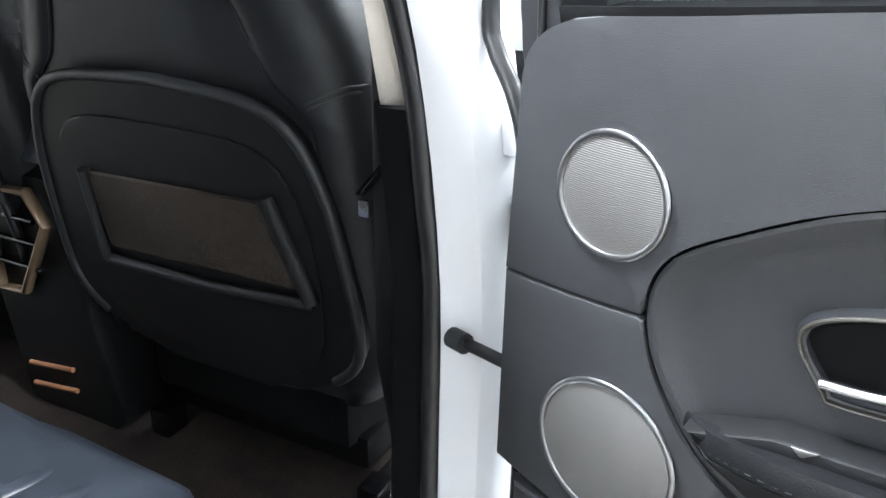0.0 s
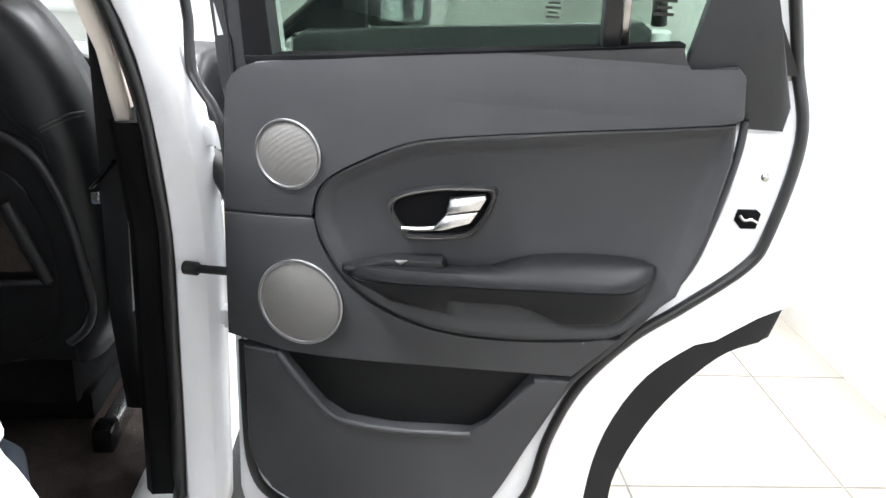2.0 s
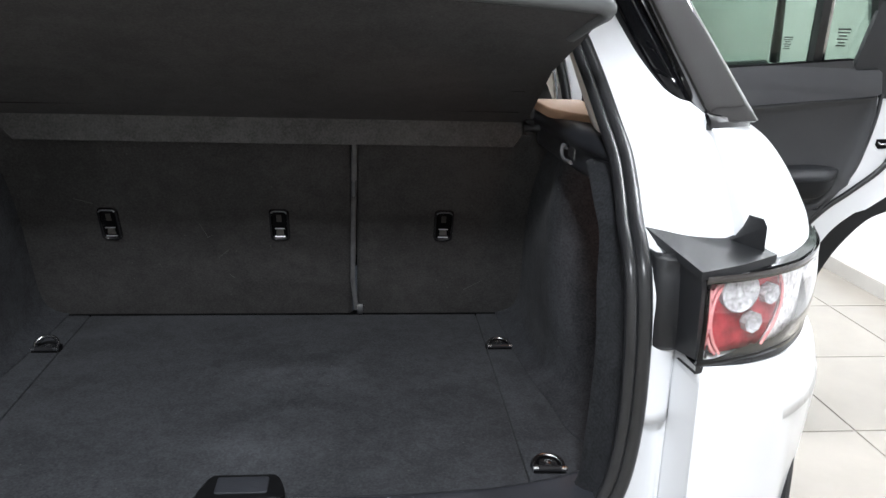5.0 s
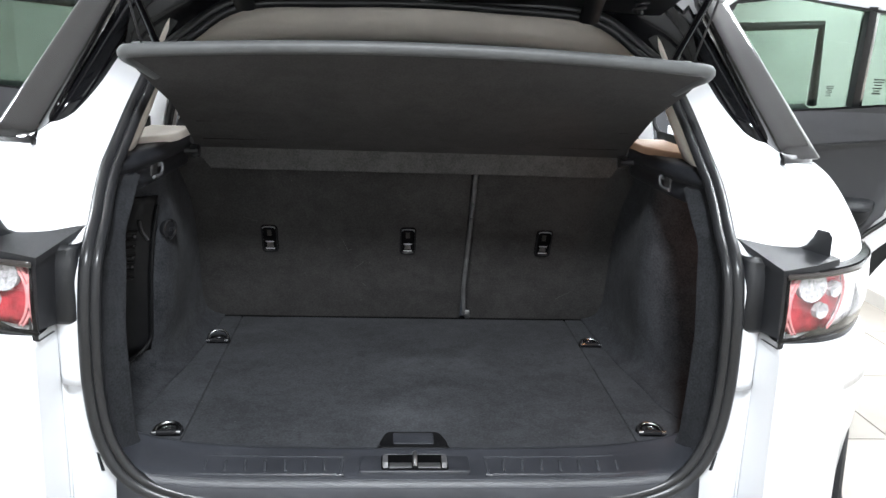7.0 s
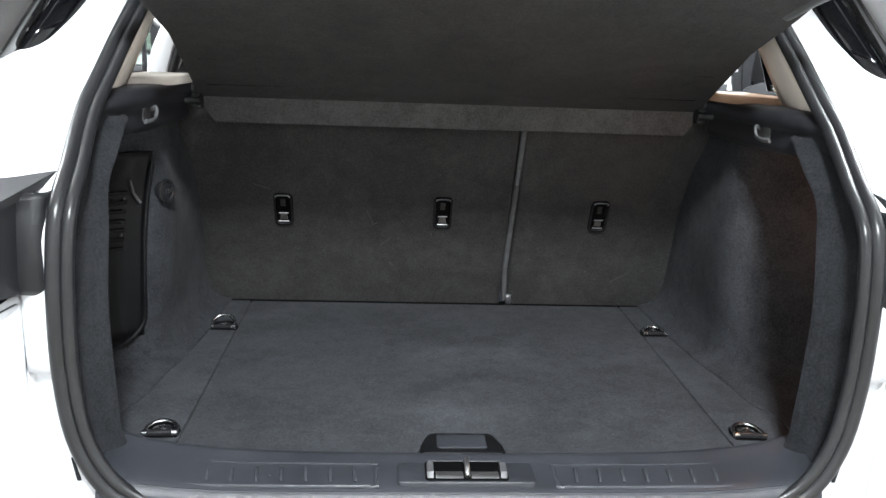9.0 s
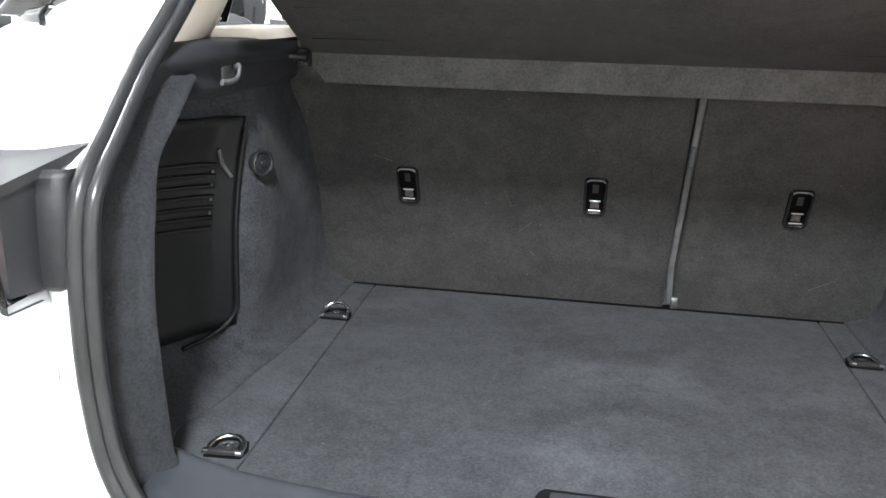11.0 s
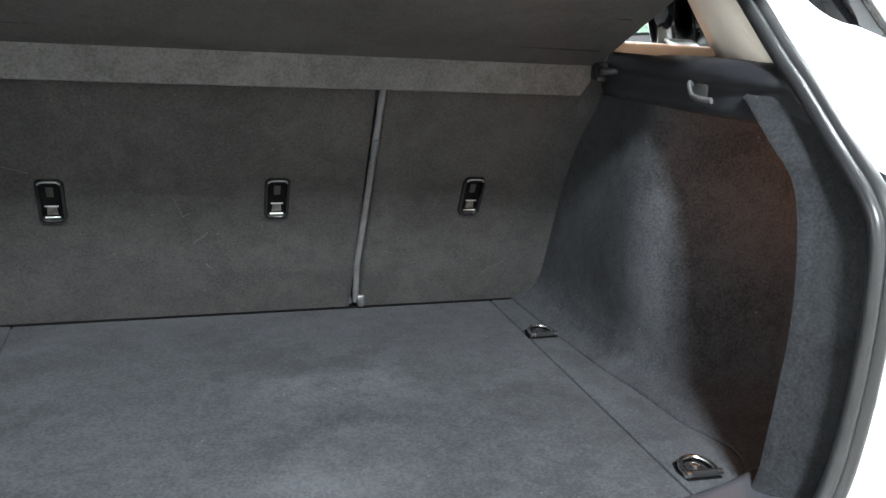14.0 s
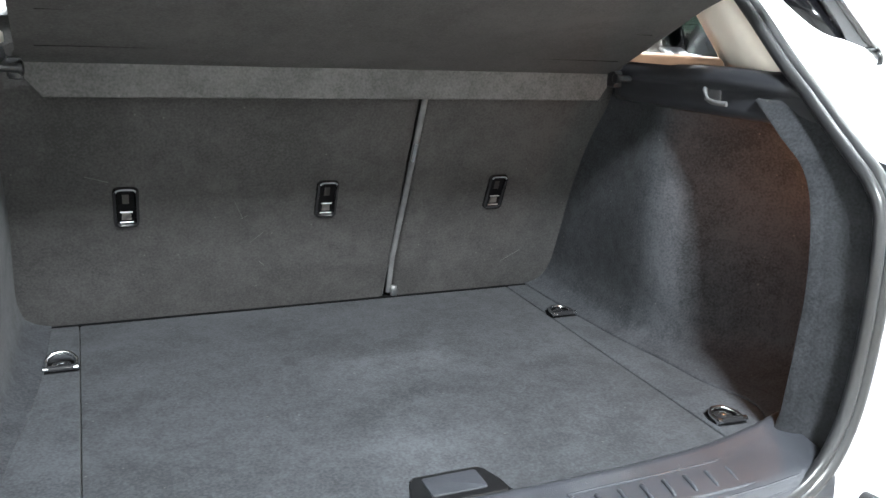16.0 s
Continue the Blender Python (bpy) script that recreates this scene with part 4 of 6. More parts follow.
    sweep(bm, line3([(0.020, 0.70), (0.006, 0.80), (0.000, 0.93), (-0.004, 1.03), (-0.012, 1.085), (-0.030, 1.125), (-0.058, 1.160), (-0.070, 1.20), (-0.070, 1.36)], -0.030, 5), 0.009, 12, flat=(0.010, 0.008))
    part("hinge_side_seal", bm, M_RUBBER, door, "black seal down the hinge edge")
    bm = bmesh.new()
    slab(bm, [(0.803, 1.041), (0.830, 1.043), (0.837, 1.038), (0.833, 1.014), (0.811, 1.012), (0.800, 1.024)], at, -0.03, -0.0145, 0.001)
    latch = part("latch", bm, M_DARKCUP, door, "black door latch")
    bm = bmesh.new()
    sweep(bm, line3([(0.806, 1.034), (0.814, 1.026), (0.824, 1.028), (0.834, 1.024)], -0.014, 3), 0.0028, 8)
    part("latch_claw", bm, M_STEEL, door)
    bm = bmesh.new()
    disc(bm, at(0.833, 1.094, -0.017), normal, 0.0065, 0.006, 16, 0.002)
    part("bolt", bm, M_STEEL, door)
    for dv in (0.97, 1.13):
        bm = bmesh.new()
        slab(bm, [(0.893, dv), (0.915, dv + 0.003), (0.915, dv - 0.003)], at, -0.03, -0.017, 0.001)
        part("pressing", bm, M_PAINT, door)
    clad = curve([(0.921, 0.892), (0.80, 0.846), (0.704, 0.773), (0.639, 0.633), (0.616, 0.489)], 5) + [(0.585, 0.450), (0.583, 0.362), (0.655, 0.352), (0.668, 0.30), (0.684, 0.292)]
    clad += curve([(0.683, 0.431), (0.69, 0.53), (0.742, 0.660), (0.825, 0.772), (0.902, 0.816)], 5)
    bm = bmesh.new()
    slab(bm, clad, at, -0.135, -0.055, 0.010)
    part("arch_cladding", bm, M_CLADDING, door, "black wheel arch cladding on the door edge")
    bm = bmesh.new()
    slab(bm, [(0.0, 0.352), (0.30, 0.348), (0.60, 0.346), (0.668, 0.342), (0.668, 0.318), (0.30, 0.318), (0.0, 0.325)], at, -0.13, -0.03, 0.006)
    part("sill_strip", bm, M_RUBBER, door, "black rubber strip under the door")
    # hinges and check strap
    for v, h in ((1.068, 0.022), (0.735, 0.020)):
        bm = bmesh.new()
        slab(bm, [(-0.075, v - h), (0.0, v - h * 0.5), (0.0, v + h * 0.5), (-0.075, v + h)], at, -0.075, -0.045, 0.006)
        slab(bm, [(-0.034, v - h * 0.9), (-0.016, v - h * 0.9), (-0.016, v + h * 1.0), (-0.034, v + h * 1.0)], at, -0.08, -0.042, 0.006)
        part("hinge", bm, M_PAINT, door, "white painted door hinge")
    bm = bmesh.new()
    sweep(bm, [(s * 0.965, 1.528, 0.856), (s * 0.93, 1.545, 0.851), (s * 0.895, 1.560, 0.847)], 0.007, 8, flat=(0.005, 0.008))
    sweep(bm, [(s * 0.900, 1.556, 0.848), (s * 0.878, 1.566, 0.846)], 0.012, 12)
    part("check_strap", bm, M_PLASTIC, door, "black door check strap")
    bm = bmesh.new()
    sweep(bm, [at(-0.004, 0.965, -0.06), at(-0.022, 0.985, -0.075), at(-0.045, 1.0, -0.09), at(-0.08, 1.005, -0.12)], 0.022, 12)
    part("cable_boot", bm, M_RUBBER, door)
    # stickers on the glass: unreadable print as bars
    for cu, cv, sc in ((0.655, 1.335, 1.0), (0.50, 1.315, 0.7)):
        bm = bmesh.new()
        for r in range(6):
            wdt = (0.018, 0.018, 0.012, 0.016, 0.010, 0.014)[r] * sc
            zz = cv + (0.024 - r * 0.0095) * sc
            slab(bm, [(cu - wdt, zz), (cu + wdt, zz), (cu + wdt, zz + 0.004 * sc), (cu - wdt, zz + 0.004 * sc)], at, -0.047, -0.0462)
        part("glass_print", bm, M_PRINT, door, "small dark print marks on the glass", 0)
    return door


for s in (1, -1):
    rear_door(s)


# ---------------------------------------------------------------- tail lamps
def tail_lamp(s):
    def pt(x, y, z):
        return skin(s, x, y, z) + Vector((s * 0.004, 0, 0.002))
    plan = [(.604, -.012), (.655, -.006), (.707, .010), (.760, .040), (.816, .105), (.870, .218)]
    top = [1.050, 1.053, 1.056, 1.060, 1.064, 1.060]
    bot = [0.917, 0.921, 0.926, 0.933, 0.946, 0.975]
    P = smooth_line([pt(x, y, -0.016) for x, y in plan], 5)
    T = smooth_line([Vector((0, 0, z)) for z in top], 5)
    B = smooth_line([Vector((0, 0, z)) for z in bot], 5)
    nrm = []
    for i in range(len(P)):
        d = P[min(i + 1, len(P) - 1)] - P[max(i - 1, 0)]
        nn = Vector((d.y, -d.x, 0)).normalized() * s
        nrm.append(nn)
    rows = []
    for k, bulge in ((0.05, 0.0), (0.11, 0.006), (0.35, 0.010), (0.6, 0.010), (0.93, 0.007), (1.0, 0.0)):
        rows.append([P[i] + Vector((0, 0, B[i].z + (T[i].z - B[i].z) * k)) + nrm[i] * bulge for i in range(len(P))])
    # housing behind, with black surround
    back = []
    for k, dep in ((-0.03, -0.05), (-0.03, 0.004), (0.05, 0.004), (0.07, -0.025), (0.985, -0.025), (1.0, 0.003), (1.02, 0.003), (1.03, -0.05)):
        back.append([P[i] + Vector((0, 0, B[i].z + (T[i].z - B[i].z) * k)) + nrm[i] * dep for i in range(len(P))])
    v, f = loft(back)
    lamp = make("tail_lamp", v, f, M_BEZEL, car, "red and clear tail lamp in black housing")
    v, f = loft(rows)
    lens = make("lens", v, f, M_LENS, lamp, "clear outer lens", 60)
    lens.modifiers.new("solid", "SOLIDIFY").thickness = 0.0025
    lens.visible_shadow = False

    def on(i_f, k, dep):
        i = min(int(i_f), len(P) - 2)
        fr = i_f - i
        p = P[i].lerp(P[i + 1], fr)
        b = B[i].z + (B[i + 1].z - B[i].z) * fr
        t = T[i].z + (T[i + 1].z - T[i].z) * fr
        nn = nrm[i].lerp(nrm[i + 1], fr)
        return p + Vector((0, 0, b + (t - b) * k)) + nn * dep, nn
    N = len(P) - 1
    # red field with curved ends, ribbed clear field outside it
    def left_end(k):
        return 6.6 - 5.9 * math.sqrt(max(0.0, 1 - ((k - 0.54) / 0.56) ** 2))

    def right_end(k):
        return 13.1 - 3.2 * ((k - 0.60) / 0.5) ** 2
    for nm, a, b, mat, lab in (("red_reflector", left_end, right_end, M_RED, "red faceted reflector"), ("clear_reflector", lambda k: right_end(k) + 0.4, lambda k: N - 0.1, M_RIBBED, "clear ribbed reflector")):
        rws = []
        for r in range(9):
            k = 0.13 + 0.85 * r / 8
            rws.append([on(a(k) + (b(k) - a(k)) * q / 16, k, -0.012 + (0.0012 if nm[0] == "c" and q % 2 else 0))[0] for q in range(17)])
        sheet(nm, rws, mat, lamp, 0.003, lab)
    for cu, ck, rr, lab in ((5.3, 0.79, 0.0270, "round clear reversing lamp"), (10.3, 0.70, 0.0150, "small clear reflector"), (7.9, 0.43, 0.0150, "small clear reflector")):
        c, nn = on(cu, ck, 0.0005)
        bm = bmesh.new()
        disc(bm, c, nn, rr, 0.014, 28 if rr > 0.02 else 8, -0.005)
        part("reflector_bowl", bm, M_SILVER, lamp, lab, 20)
        if rr > 0.02:
            bm = bmesh.new()
            torus(bm, c, nn, rr, 0.0015, 32, 8)
            part("reflector_rim", bm, M_SILVER, lamp)
    # arc shaped light guides
    for end, off in ((left_end, 0.35), (left_end, 1.0), (right_end, -0.5)):
        bm = bmesh.new()
        sweep(bm, [on(end(k) + off, k, -0.0035)[0] for k in np.linspace(0.14, 0.96, 15)], 0.0022, 6)
        part("light_guide", bm, M_GUIDE, lamp, "pale pink light guide")
    for nm, ks, dep in (("smoked_band", (0.925, 0.965, 1.005), 0.0072), ("black_band", (0.045, 0.09, 0.125), 0.0045)):
        band = [[on(q, k, dep)[0] for q in np.linspace(0.05, N, 24)] for k in ks]
        sheet(nm, band, M_SMOKE if nm[0] == "s" else M_GLOSS, lamp, 0.001, "dark band along the edge of the lens", n=0)
    # black bracket box that closes the lamp towards the opening
    ring = [(.548, .106, 1.078), (.598, -.016, 1.040), (.655, -.010, 1.049), (.707, .006, 1.058), (.700, .046, 1.056), (.684, .100, 1.066)]
    make("lamp_bracket", [pt(*q) for q in ring] + [pt(x, y, z - .012) for x, y, z in ring], [(0, 1, 2, 3, 4, 5), (6, 7, 8, 9, 10, 11)] + [(k, (k + 1) % 6, (k + 1) % 6 + 6, k + 6) for k in range(6)], M_PLASTIC, lamp, "satin black top plate of the lamp bracket", 20)
    side = [(.558, .100, 1.072), (.600, -.014, 1.034), (.606, -.008, .914), (.564, .099, .914)]
    make("bracket_wall", [pt(*q) for q in side] + [pt(x + .018, y + .006, z) for x, y, z in side], [(0, 1, 2, 3), (4, 5, 6, 7)] + [(k, (k + 1) % 4, (k + 1) % 4 + 4, k + 4) for k in range(4)], M_PLASTIC, lamp, "satin black inner side of the lamp", 20)
    bm = bmesh.new()
    slab(bm, [(-0.05, 1.040), (-0.04, 1.092), (.06, 1.101), (.34, 1.101), (.44, 1.084), (.60, 1.068), (1.0, 1.050)], lambda u, v, w: pt(.694 - .030 * u, .030 + .062 * u + w, v), 0.0, -0.008)
    part("bracket_tab", bm, M_PLASTIC, lamp)
    # rounded filler between the bracket and the seal
    rows = [[pt(x, y, z) for x, y in ((.604, .040), (.598, .032), (.588, .029), (.574, .029), (.562, .033), (.554, .044), (.552, .080))] for z in (.912, .920, .985, 1.022, 1.026, 1.042, 1.050)]
    sheet("rubber_filler", [[p + Vector((0, .006 * (k in (0, 6)) + .002 * (k == 4), 0)) for p in r] for k, r in enumerate(rows)], M_PLASTIC, lamp, 0.004, "rounded black filler beside the lamp", n=3)
    return lamp


for s in (1, -1):
    tail_lamp(s)

# ---------------------------------------------------------------- boot interior
WALL_LEVELS = {}
WALL_LEVELS[0.650] = [(.546, .045), (.524, .085), (.500, .118), (.505, .145), (.545, .18), (.600, .25), (.612, .34), (.604, .45), (.590, .56), (.578, .75), (.575, .98)]
WALL_LEVELS[0.672] = [(.550, .045), (.530, .085), (.512, .118), (.524, .140), (.590, .165), (.660, .23), (.668, .34), (.626, .45), (.583, .55), (.575, .75), (.573, .975)]
WALL_LEVELS[0.700] = [(.554, .045), (.536, .085), (.520, .118), (.530, .138), (.610, .155), (.685, .22), (.700, .34), (.640, .45), (.577, .54), (.572, .75), (.570, .97)]
WALL_LEVELS[0.800] = [(.556, .045), (.540, .085), (.528, .118), (.536, .136), (.640, .150), (.715, .22), (.722, .35), (.648, .455), (.563, .525), (.567, .72), (.565, .93)]
WALL_LEVELS[0.900] = [(.556, .045), (.541, .085), (.530, .118), (.538, .136), (.640, .150), (.720, .22), (.722, .35), (.645, .455), (.557, .525), (.561, .70), (.560, .89)]
WALL_LEVELS[1.000] = [(.550, .055), (.537, .095), (.526, .128), (.534, .146), (.630, .160), (.708, .23), (.705, .37), (.635, .47), (.552, .535), (.554, .67), (.552, .85)]
WALL_LEVELS[1.060] = [(.552, .085), (.543, .12), (.532, .162), (.540, .178), (.61, .192), (.685, .252), (.680, .38), (.615, .48), (.548, .54), (.550, .66), (.546, .825)]
WALL_LEVELS[1.100] = [(.557, .142), (.547, .175), (.534, .216), (.542, .232), (.60, .245), (.66, .290), (.655, .40), (.600, .48), (.545, .545), (.545, .65), (.540, .80)]
WALL_LEVELS[1.150] = [(.567, .215), (.552, .242), (.535, .284), (.543, .297), (.578, .307), (.618, .335), (.62, .42), (.575, .50), (.542, .56), (.535, .65), (.532, .77)]
def ledge_edge(y):
    return float(np.interp(y, [.215, .25, .30, .36, .45, .66], [.560, .548, .537, .529, .526, .526]))


for s in (1, -1):
    rows = []
    zs = sorted(WALL_LEVELS)
    for z in (0.651, 0.655, 0.663, 0.676, 0.70, 0.73, 0.80, 0.90, 1.0, 1.06, 1.10, 1.15):
        pts = [[float(np.interp(z, zs, [WALL_LEVELS[q][i][c] for q in zs])) for c in (0, 1)] for i in range(11)]
        # the carpet runs from the wall into the floor in a wide curve
        sweep_in = float(np.interp(z, [.651, .655, .663, .676, .70, .73], [.062, .044, .027, .013, .004, 0]))
        spread = float(np.interp(z, [0.9, 1.0, 1.06, 1.10, 1.15], [0, .010, .026, .042, .055]))
        rows.append([Vector((s * (x + (.013 if k < 3 else 0) + (spread if k > 8 else spread * .4 if k == 8 else 0) - (sweep_in if k > 5 else sweep_in * .4 if k == 5 else 0)), y + (.010 if k < 2 else 0), z)) for k, (x, y) in enumerate(pts)])
    lining = dense(rows, 4, 4)
    sheet("boot_side_trim", [r[12:] for r in lining], M_SIDE, car, 0.006, "black carpeted boot side lining with deep recess", smooth=50)
    sheet("boot_flange", [r[:13] for r in lining], M_SIDE_SHADED, car, 0.006, "black carpeted flange beside the opening, shade put into its colour", smooth=50)
    # moulded plastic ledge: deck, rounded nose, set-back face with the hook
    ledge = []
    for y in (.215, .235, .26, .30, .34, .40, .50, .60, .67):
        f = min(1.0, max(0.0, (0.36 - y) / 0.145))
        x0 = ledge_edge(y)
        ledge.append([Vector((s * (x0 + o), y + f * 1.25 * d, 1.150 + d)) for o, d in ((.060, .042), (.030, .042), (.012, .040), (.004, .034), (.000, .026), (.001, .018), (.008, .011), (.014, .004), (.013, -.018), (.016, -.028), (.030, -.034), (.050, -.034))])
    sheet("side_ledge", ledge, M_LEDGE, car, 0.005, "black moulded plastic parcel shelf ledge", n=2, m=3, smooth=40)
    bm = bmesh.new()
    slab(bm, [(.592, .385), (.625, .385), (.630, .70), (.526, .70), (.524, .53), (.545, .46)], lambda u, v, w: Vector((s * u, v, w)), 1.190, 1.207, 0.006, 3)
    part("ledge_cap", bm, M_CAP if s > 0 else M_BEIGE, car, "tan leather-look cap on the ledge" if s > 0 else "beige cap on the ledge")
    # folding hook on its round base
    bm = bmesh.new()
    slab(bm, [(.372, 1.136), (.410, 1.138), (.412, 1.160), (.374, 1.160)], lambda u, v, w: Vector((s * (ledge_edge(u) + .013 - w), u, v)), 0.0, 0.004, 0.002)
    hook = part("bag_hook", bm, M_HOOK, car, "grey folding bag hook")
    bm = bmesh.new()
    sweep(bm, smooth_line([Vector((s * (ledge_edge(y) + .010 - o), y, z)) for y, o, z in ((.402, .004, 1.154), (.396, .014, 1.157), (.388, .018, 1.150), (.380, .018, 1.141), (.360, .018, 1.138), (.342, .016, 1.138))], 4), 0.004, 12, flat=(0.003, 0.0045))
    part("hook_arm", bm, M_HOOK, hook)

# 12 volt socket and stowage net panel on the left
bm = bmesh.new()
disc(bm, (-0.547, 0.523, 0.992), (1, -0.45, 0), 0.018, 0.02, 28, 0.003)
sock = part("power_socket", bm, M_PLASTIC, car, "round black 12V power socket cap")
bm = bmesh.new()
torus(bm, (-0.547, 0.523, 0.992), (1, -0.45, 0), 0.0195, 0.0035, 32, 8)
part("socket_rim", bm, M_BEZEL, sock)
cv = bpy.data.curves.new("socket_text", "FONT")
cv.body, cv.size, cv.align_x, cv.align_y, cv.extrude = "12V", 0.012, "CENTER", "CENTER", 0.0003
txt = new("socket_text", cv)
cv.materials.append(M_RING)
txt.parent = sock
txt.matrix_world = Matrix.Translation((-0.5425, 0.521, 0.992)) @ Vector((1, -0.45, 0)).to_track_quat("Z", "Y").to_matrix().to_4x4()


def recess_panel(s, mat, label):
    """Plastic lining on the front slope of the recess behind the flange."""
    rows = []
    for z in (0.715, 0.80, 0.90, 1.0, 1.07):
        zs = sorted(WALL_LEVELS)
        col = [[float(np.interp(z, zs, [WALL_LEVELS[q][i][c] for q in zs])) for c in (0, 1)] for i in (6, 7, 8)]
        (xa, ya), (xb, yb), (xc, yc) = col
        rows.append([Vector((s * (x - 0.008), y - 0.006, z)) for x, y in ((xa, ya), (xb, yb), (xb * .72 + xc * .28, yb * .72 + yc * .28), (xb * .42 + xc * .58, yb * .42 + yc * .58))])
    return sheet("recess_panel", dense(rows, 4, 4), mat, car, 0.004, label, smooth=50)


cub = recess_panel(-1, M_SHELLBLACK, "black ribbed plastic panel in the side recess")


def recess_at(f, z, off=0.012):
    """On the left recess panel: f runs from the deep rear end (0) to the edge beside the socket (1)."""
    zs = sorted(WALL_LEVELS)
    (xa, ya), (xb, yb), (xc, yc) = [[float(np.interp(z, zs, [WALL_LEVELS[q][i][c] for q in zs])) for c in (0, 1)] for i in (6, 7, 8)]
    ends = [(xa, ya), (xb, yb), (xb * .42 + xc * .58, yb * .42 + yc * .58)]
    x, y = (float(np.interp(f, [0, .6, 1], [e[c] for e in ends])) for c in (0, 1))
    return Vector((-(x - off), y - off * 0.7, z))


for k in range(7):
    bm = bmesh.new()
    z = 1.000 - k * 0.017
    sweep(bm, smooth_line([recess_at(f, z - 0.006 * f) for f in (0.1, 0.5, 0.75)], 5), 0.0035, 6)
    part("panel_rib", bm, M_SHELLBLACK, cub)
bm = bmesh.new()
sweep(bm, smooth_line([recess_at(1.0, z) for z in (1.05, 0.98, 0.90, 0.82, 0.765)] + [recess_at(0.95, 0.735), recess_at(0.75, 0.712), recess_at(0.4, 0.700)], 5), 0.004, 8)
part("panel_frame", bm, M_SHELLBLACK, cub, "black beaded edge of the recess panel")
bm = bmesh.new()
sweep(bm, [recess_at(0.72, 1.02, .016), recess_at(0.80, 0.995, .016), recess_at(0.90, 0.975, .016)], 0.004, 8, flat=(0.005, 0.003))
part("panel_clip", bm, M_HOOK, cub, "grey strap clip")
for k in range(4):
    bm = bmesh.new()
    disc(bm, recess_at(0.72, 0.985 - 0.022 * k, .014), (1, -0.7, 0), 0.003, 0.003, 10, 0.001, 2)
    part("panel_stud", bm, M_HOOK, cub)

bm = bmesh.new()
box(bm, 0.580, 0.604, 0.186, 0.196, 1.000, 1.030, 0.003)
part("boot_lamp", bm, M_BULB, car, "small warm courtesy lamp behind the flange")
glow = bpy.data.lights.new("boot_lamp_light", "POINT")
glow.energy, glow.color, glow.shadow_soft_size = 0.17, (1.0, 0.36, 0.11), 0.012
new("boot_lamp_light", glow).location = (0.632, 0.240, 1.055)

# load floor board
load = empty("load_floor", (0, 0.53, Z_LOAD - 0.02), "black carpeted boot floor board with plastic pull handle", "boot floor")
bm = bmesh.new()
board = [(-0.452, 0.152), (-0.30, 0.137), (-0.10, 0.132), (-0.071, 0.133), (-0.056, 0.208), (0.056, 0.208), (0.071, 0.133), (0.10, 0.132), (0.30, 0.137), (0.452, 0.152), (0.464, 0.948), (-0.464, 0.948)]
slab(bm, board, lambda u, v, w: Vector((u, v, w)), Z_LOAD - 0.02, Z_LOAD, 0.004)
under(part("board", bm, M_CARPET, None), load)
bm = bmesh.new()
hd = [(-0.062, 0.137), (0.062, 0.137), (0.068, 0.145), (0.066, 0.165), (0.056, 0.196), (0.048, 0.206), (-0.048, 0.206), (-0.056, 0.196), (-0.066, 0.165), (-0.068, 0.145)]
slab(bm, hd, lambda u, v, w: Vector((u, v, w)), Z_LOAD - 0.015, Z_LOAD + 0.005, 0.004, 3)
hand = under(part("pull_handle", bm, M_SHELLBLACK, None, "black moulded pull handle"), load)
bm = bmesh.new()
slab(bm, [(u, 0.173 + v) for u, v in rounded(0.040, 0.022, 0.005)], lambda u, v, w: Vector((u, v, w)), Z_LOAD + 0.004, Z_LOAD + 0.0075, 0.002)
part("handle_flap", bm, M_SILL, hand)

# fixed carpet strips beside the board and the slot floor below
bm = bmesh.new()
box(bm, -0.57, 0.57, 0.09, 1.0, Z_LOAD - 0.04, Z_LOAD - 0.024)
part("boot_well", bm, M_DARKCUP, car)
for s in (1, -1):
    bm = bmesh.new()
    strip = [(0.4535, 0.150), (0.50, 0.11), (0.52, 0.15), (0.575, 0.20), (0.625, 0.27), (0.625, 0.42), (0.605, 0.55), (0.59, 0.97), (0.4655, 0.97)]
    slab(bm, strip, lambda u, v, w: Vector((s * u, v, w)), Z_LOAD - 0.022, Z_LOAD + 0.001, 0.004)
    part("floor_side_strip", bm, M_CARPET, car, "carpeted strip beside the boot floor")


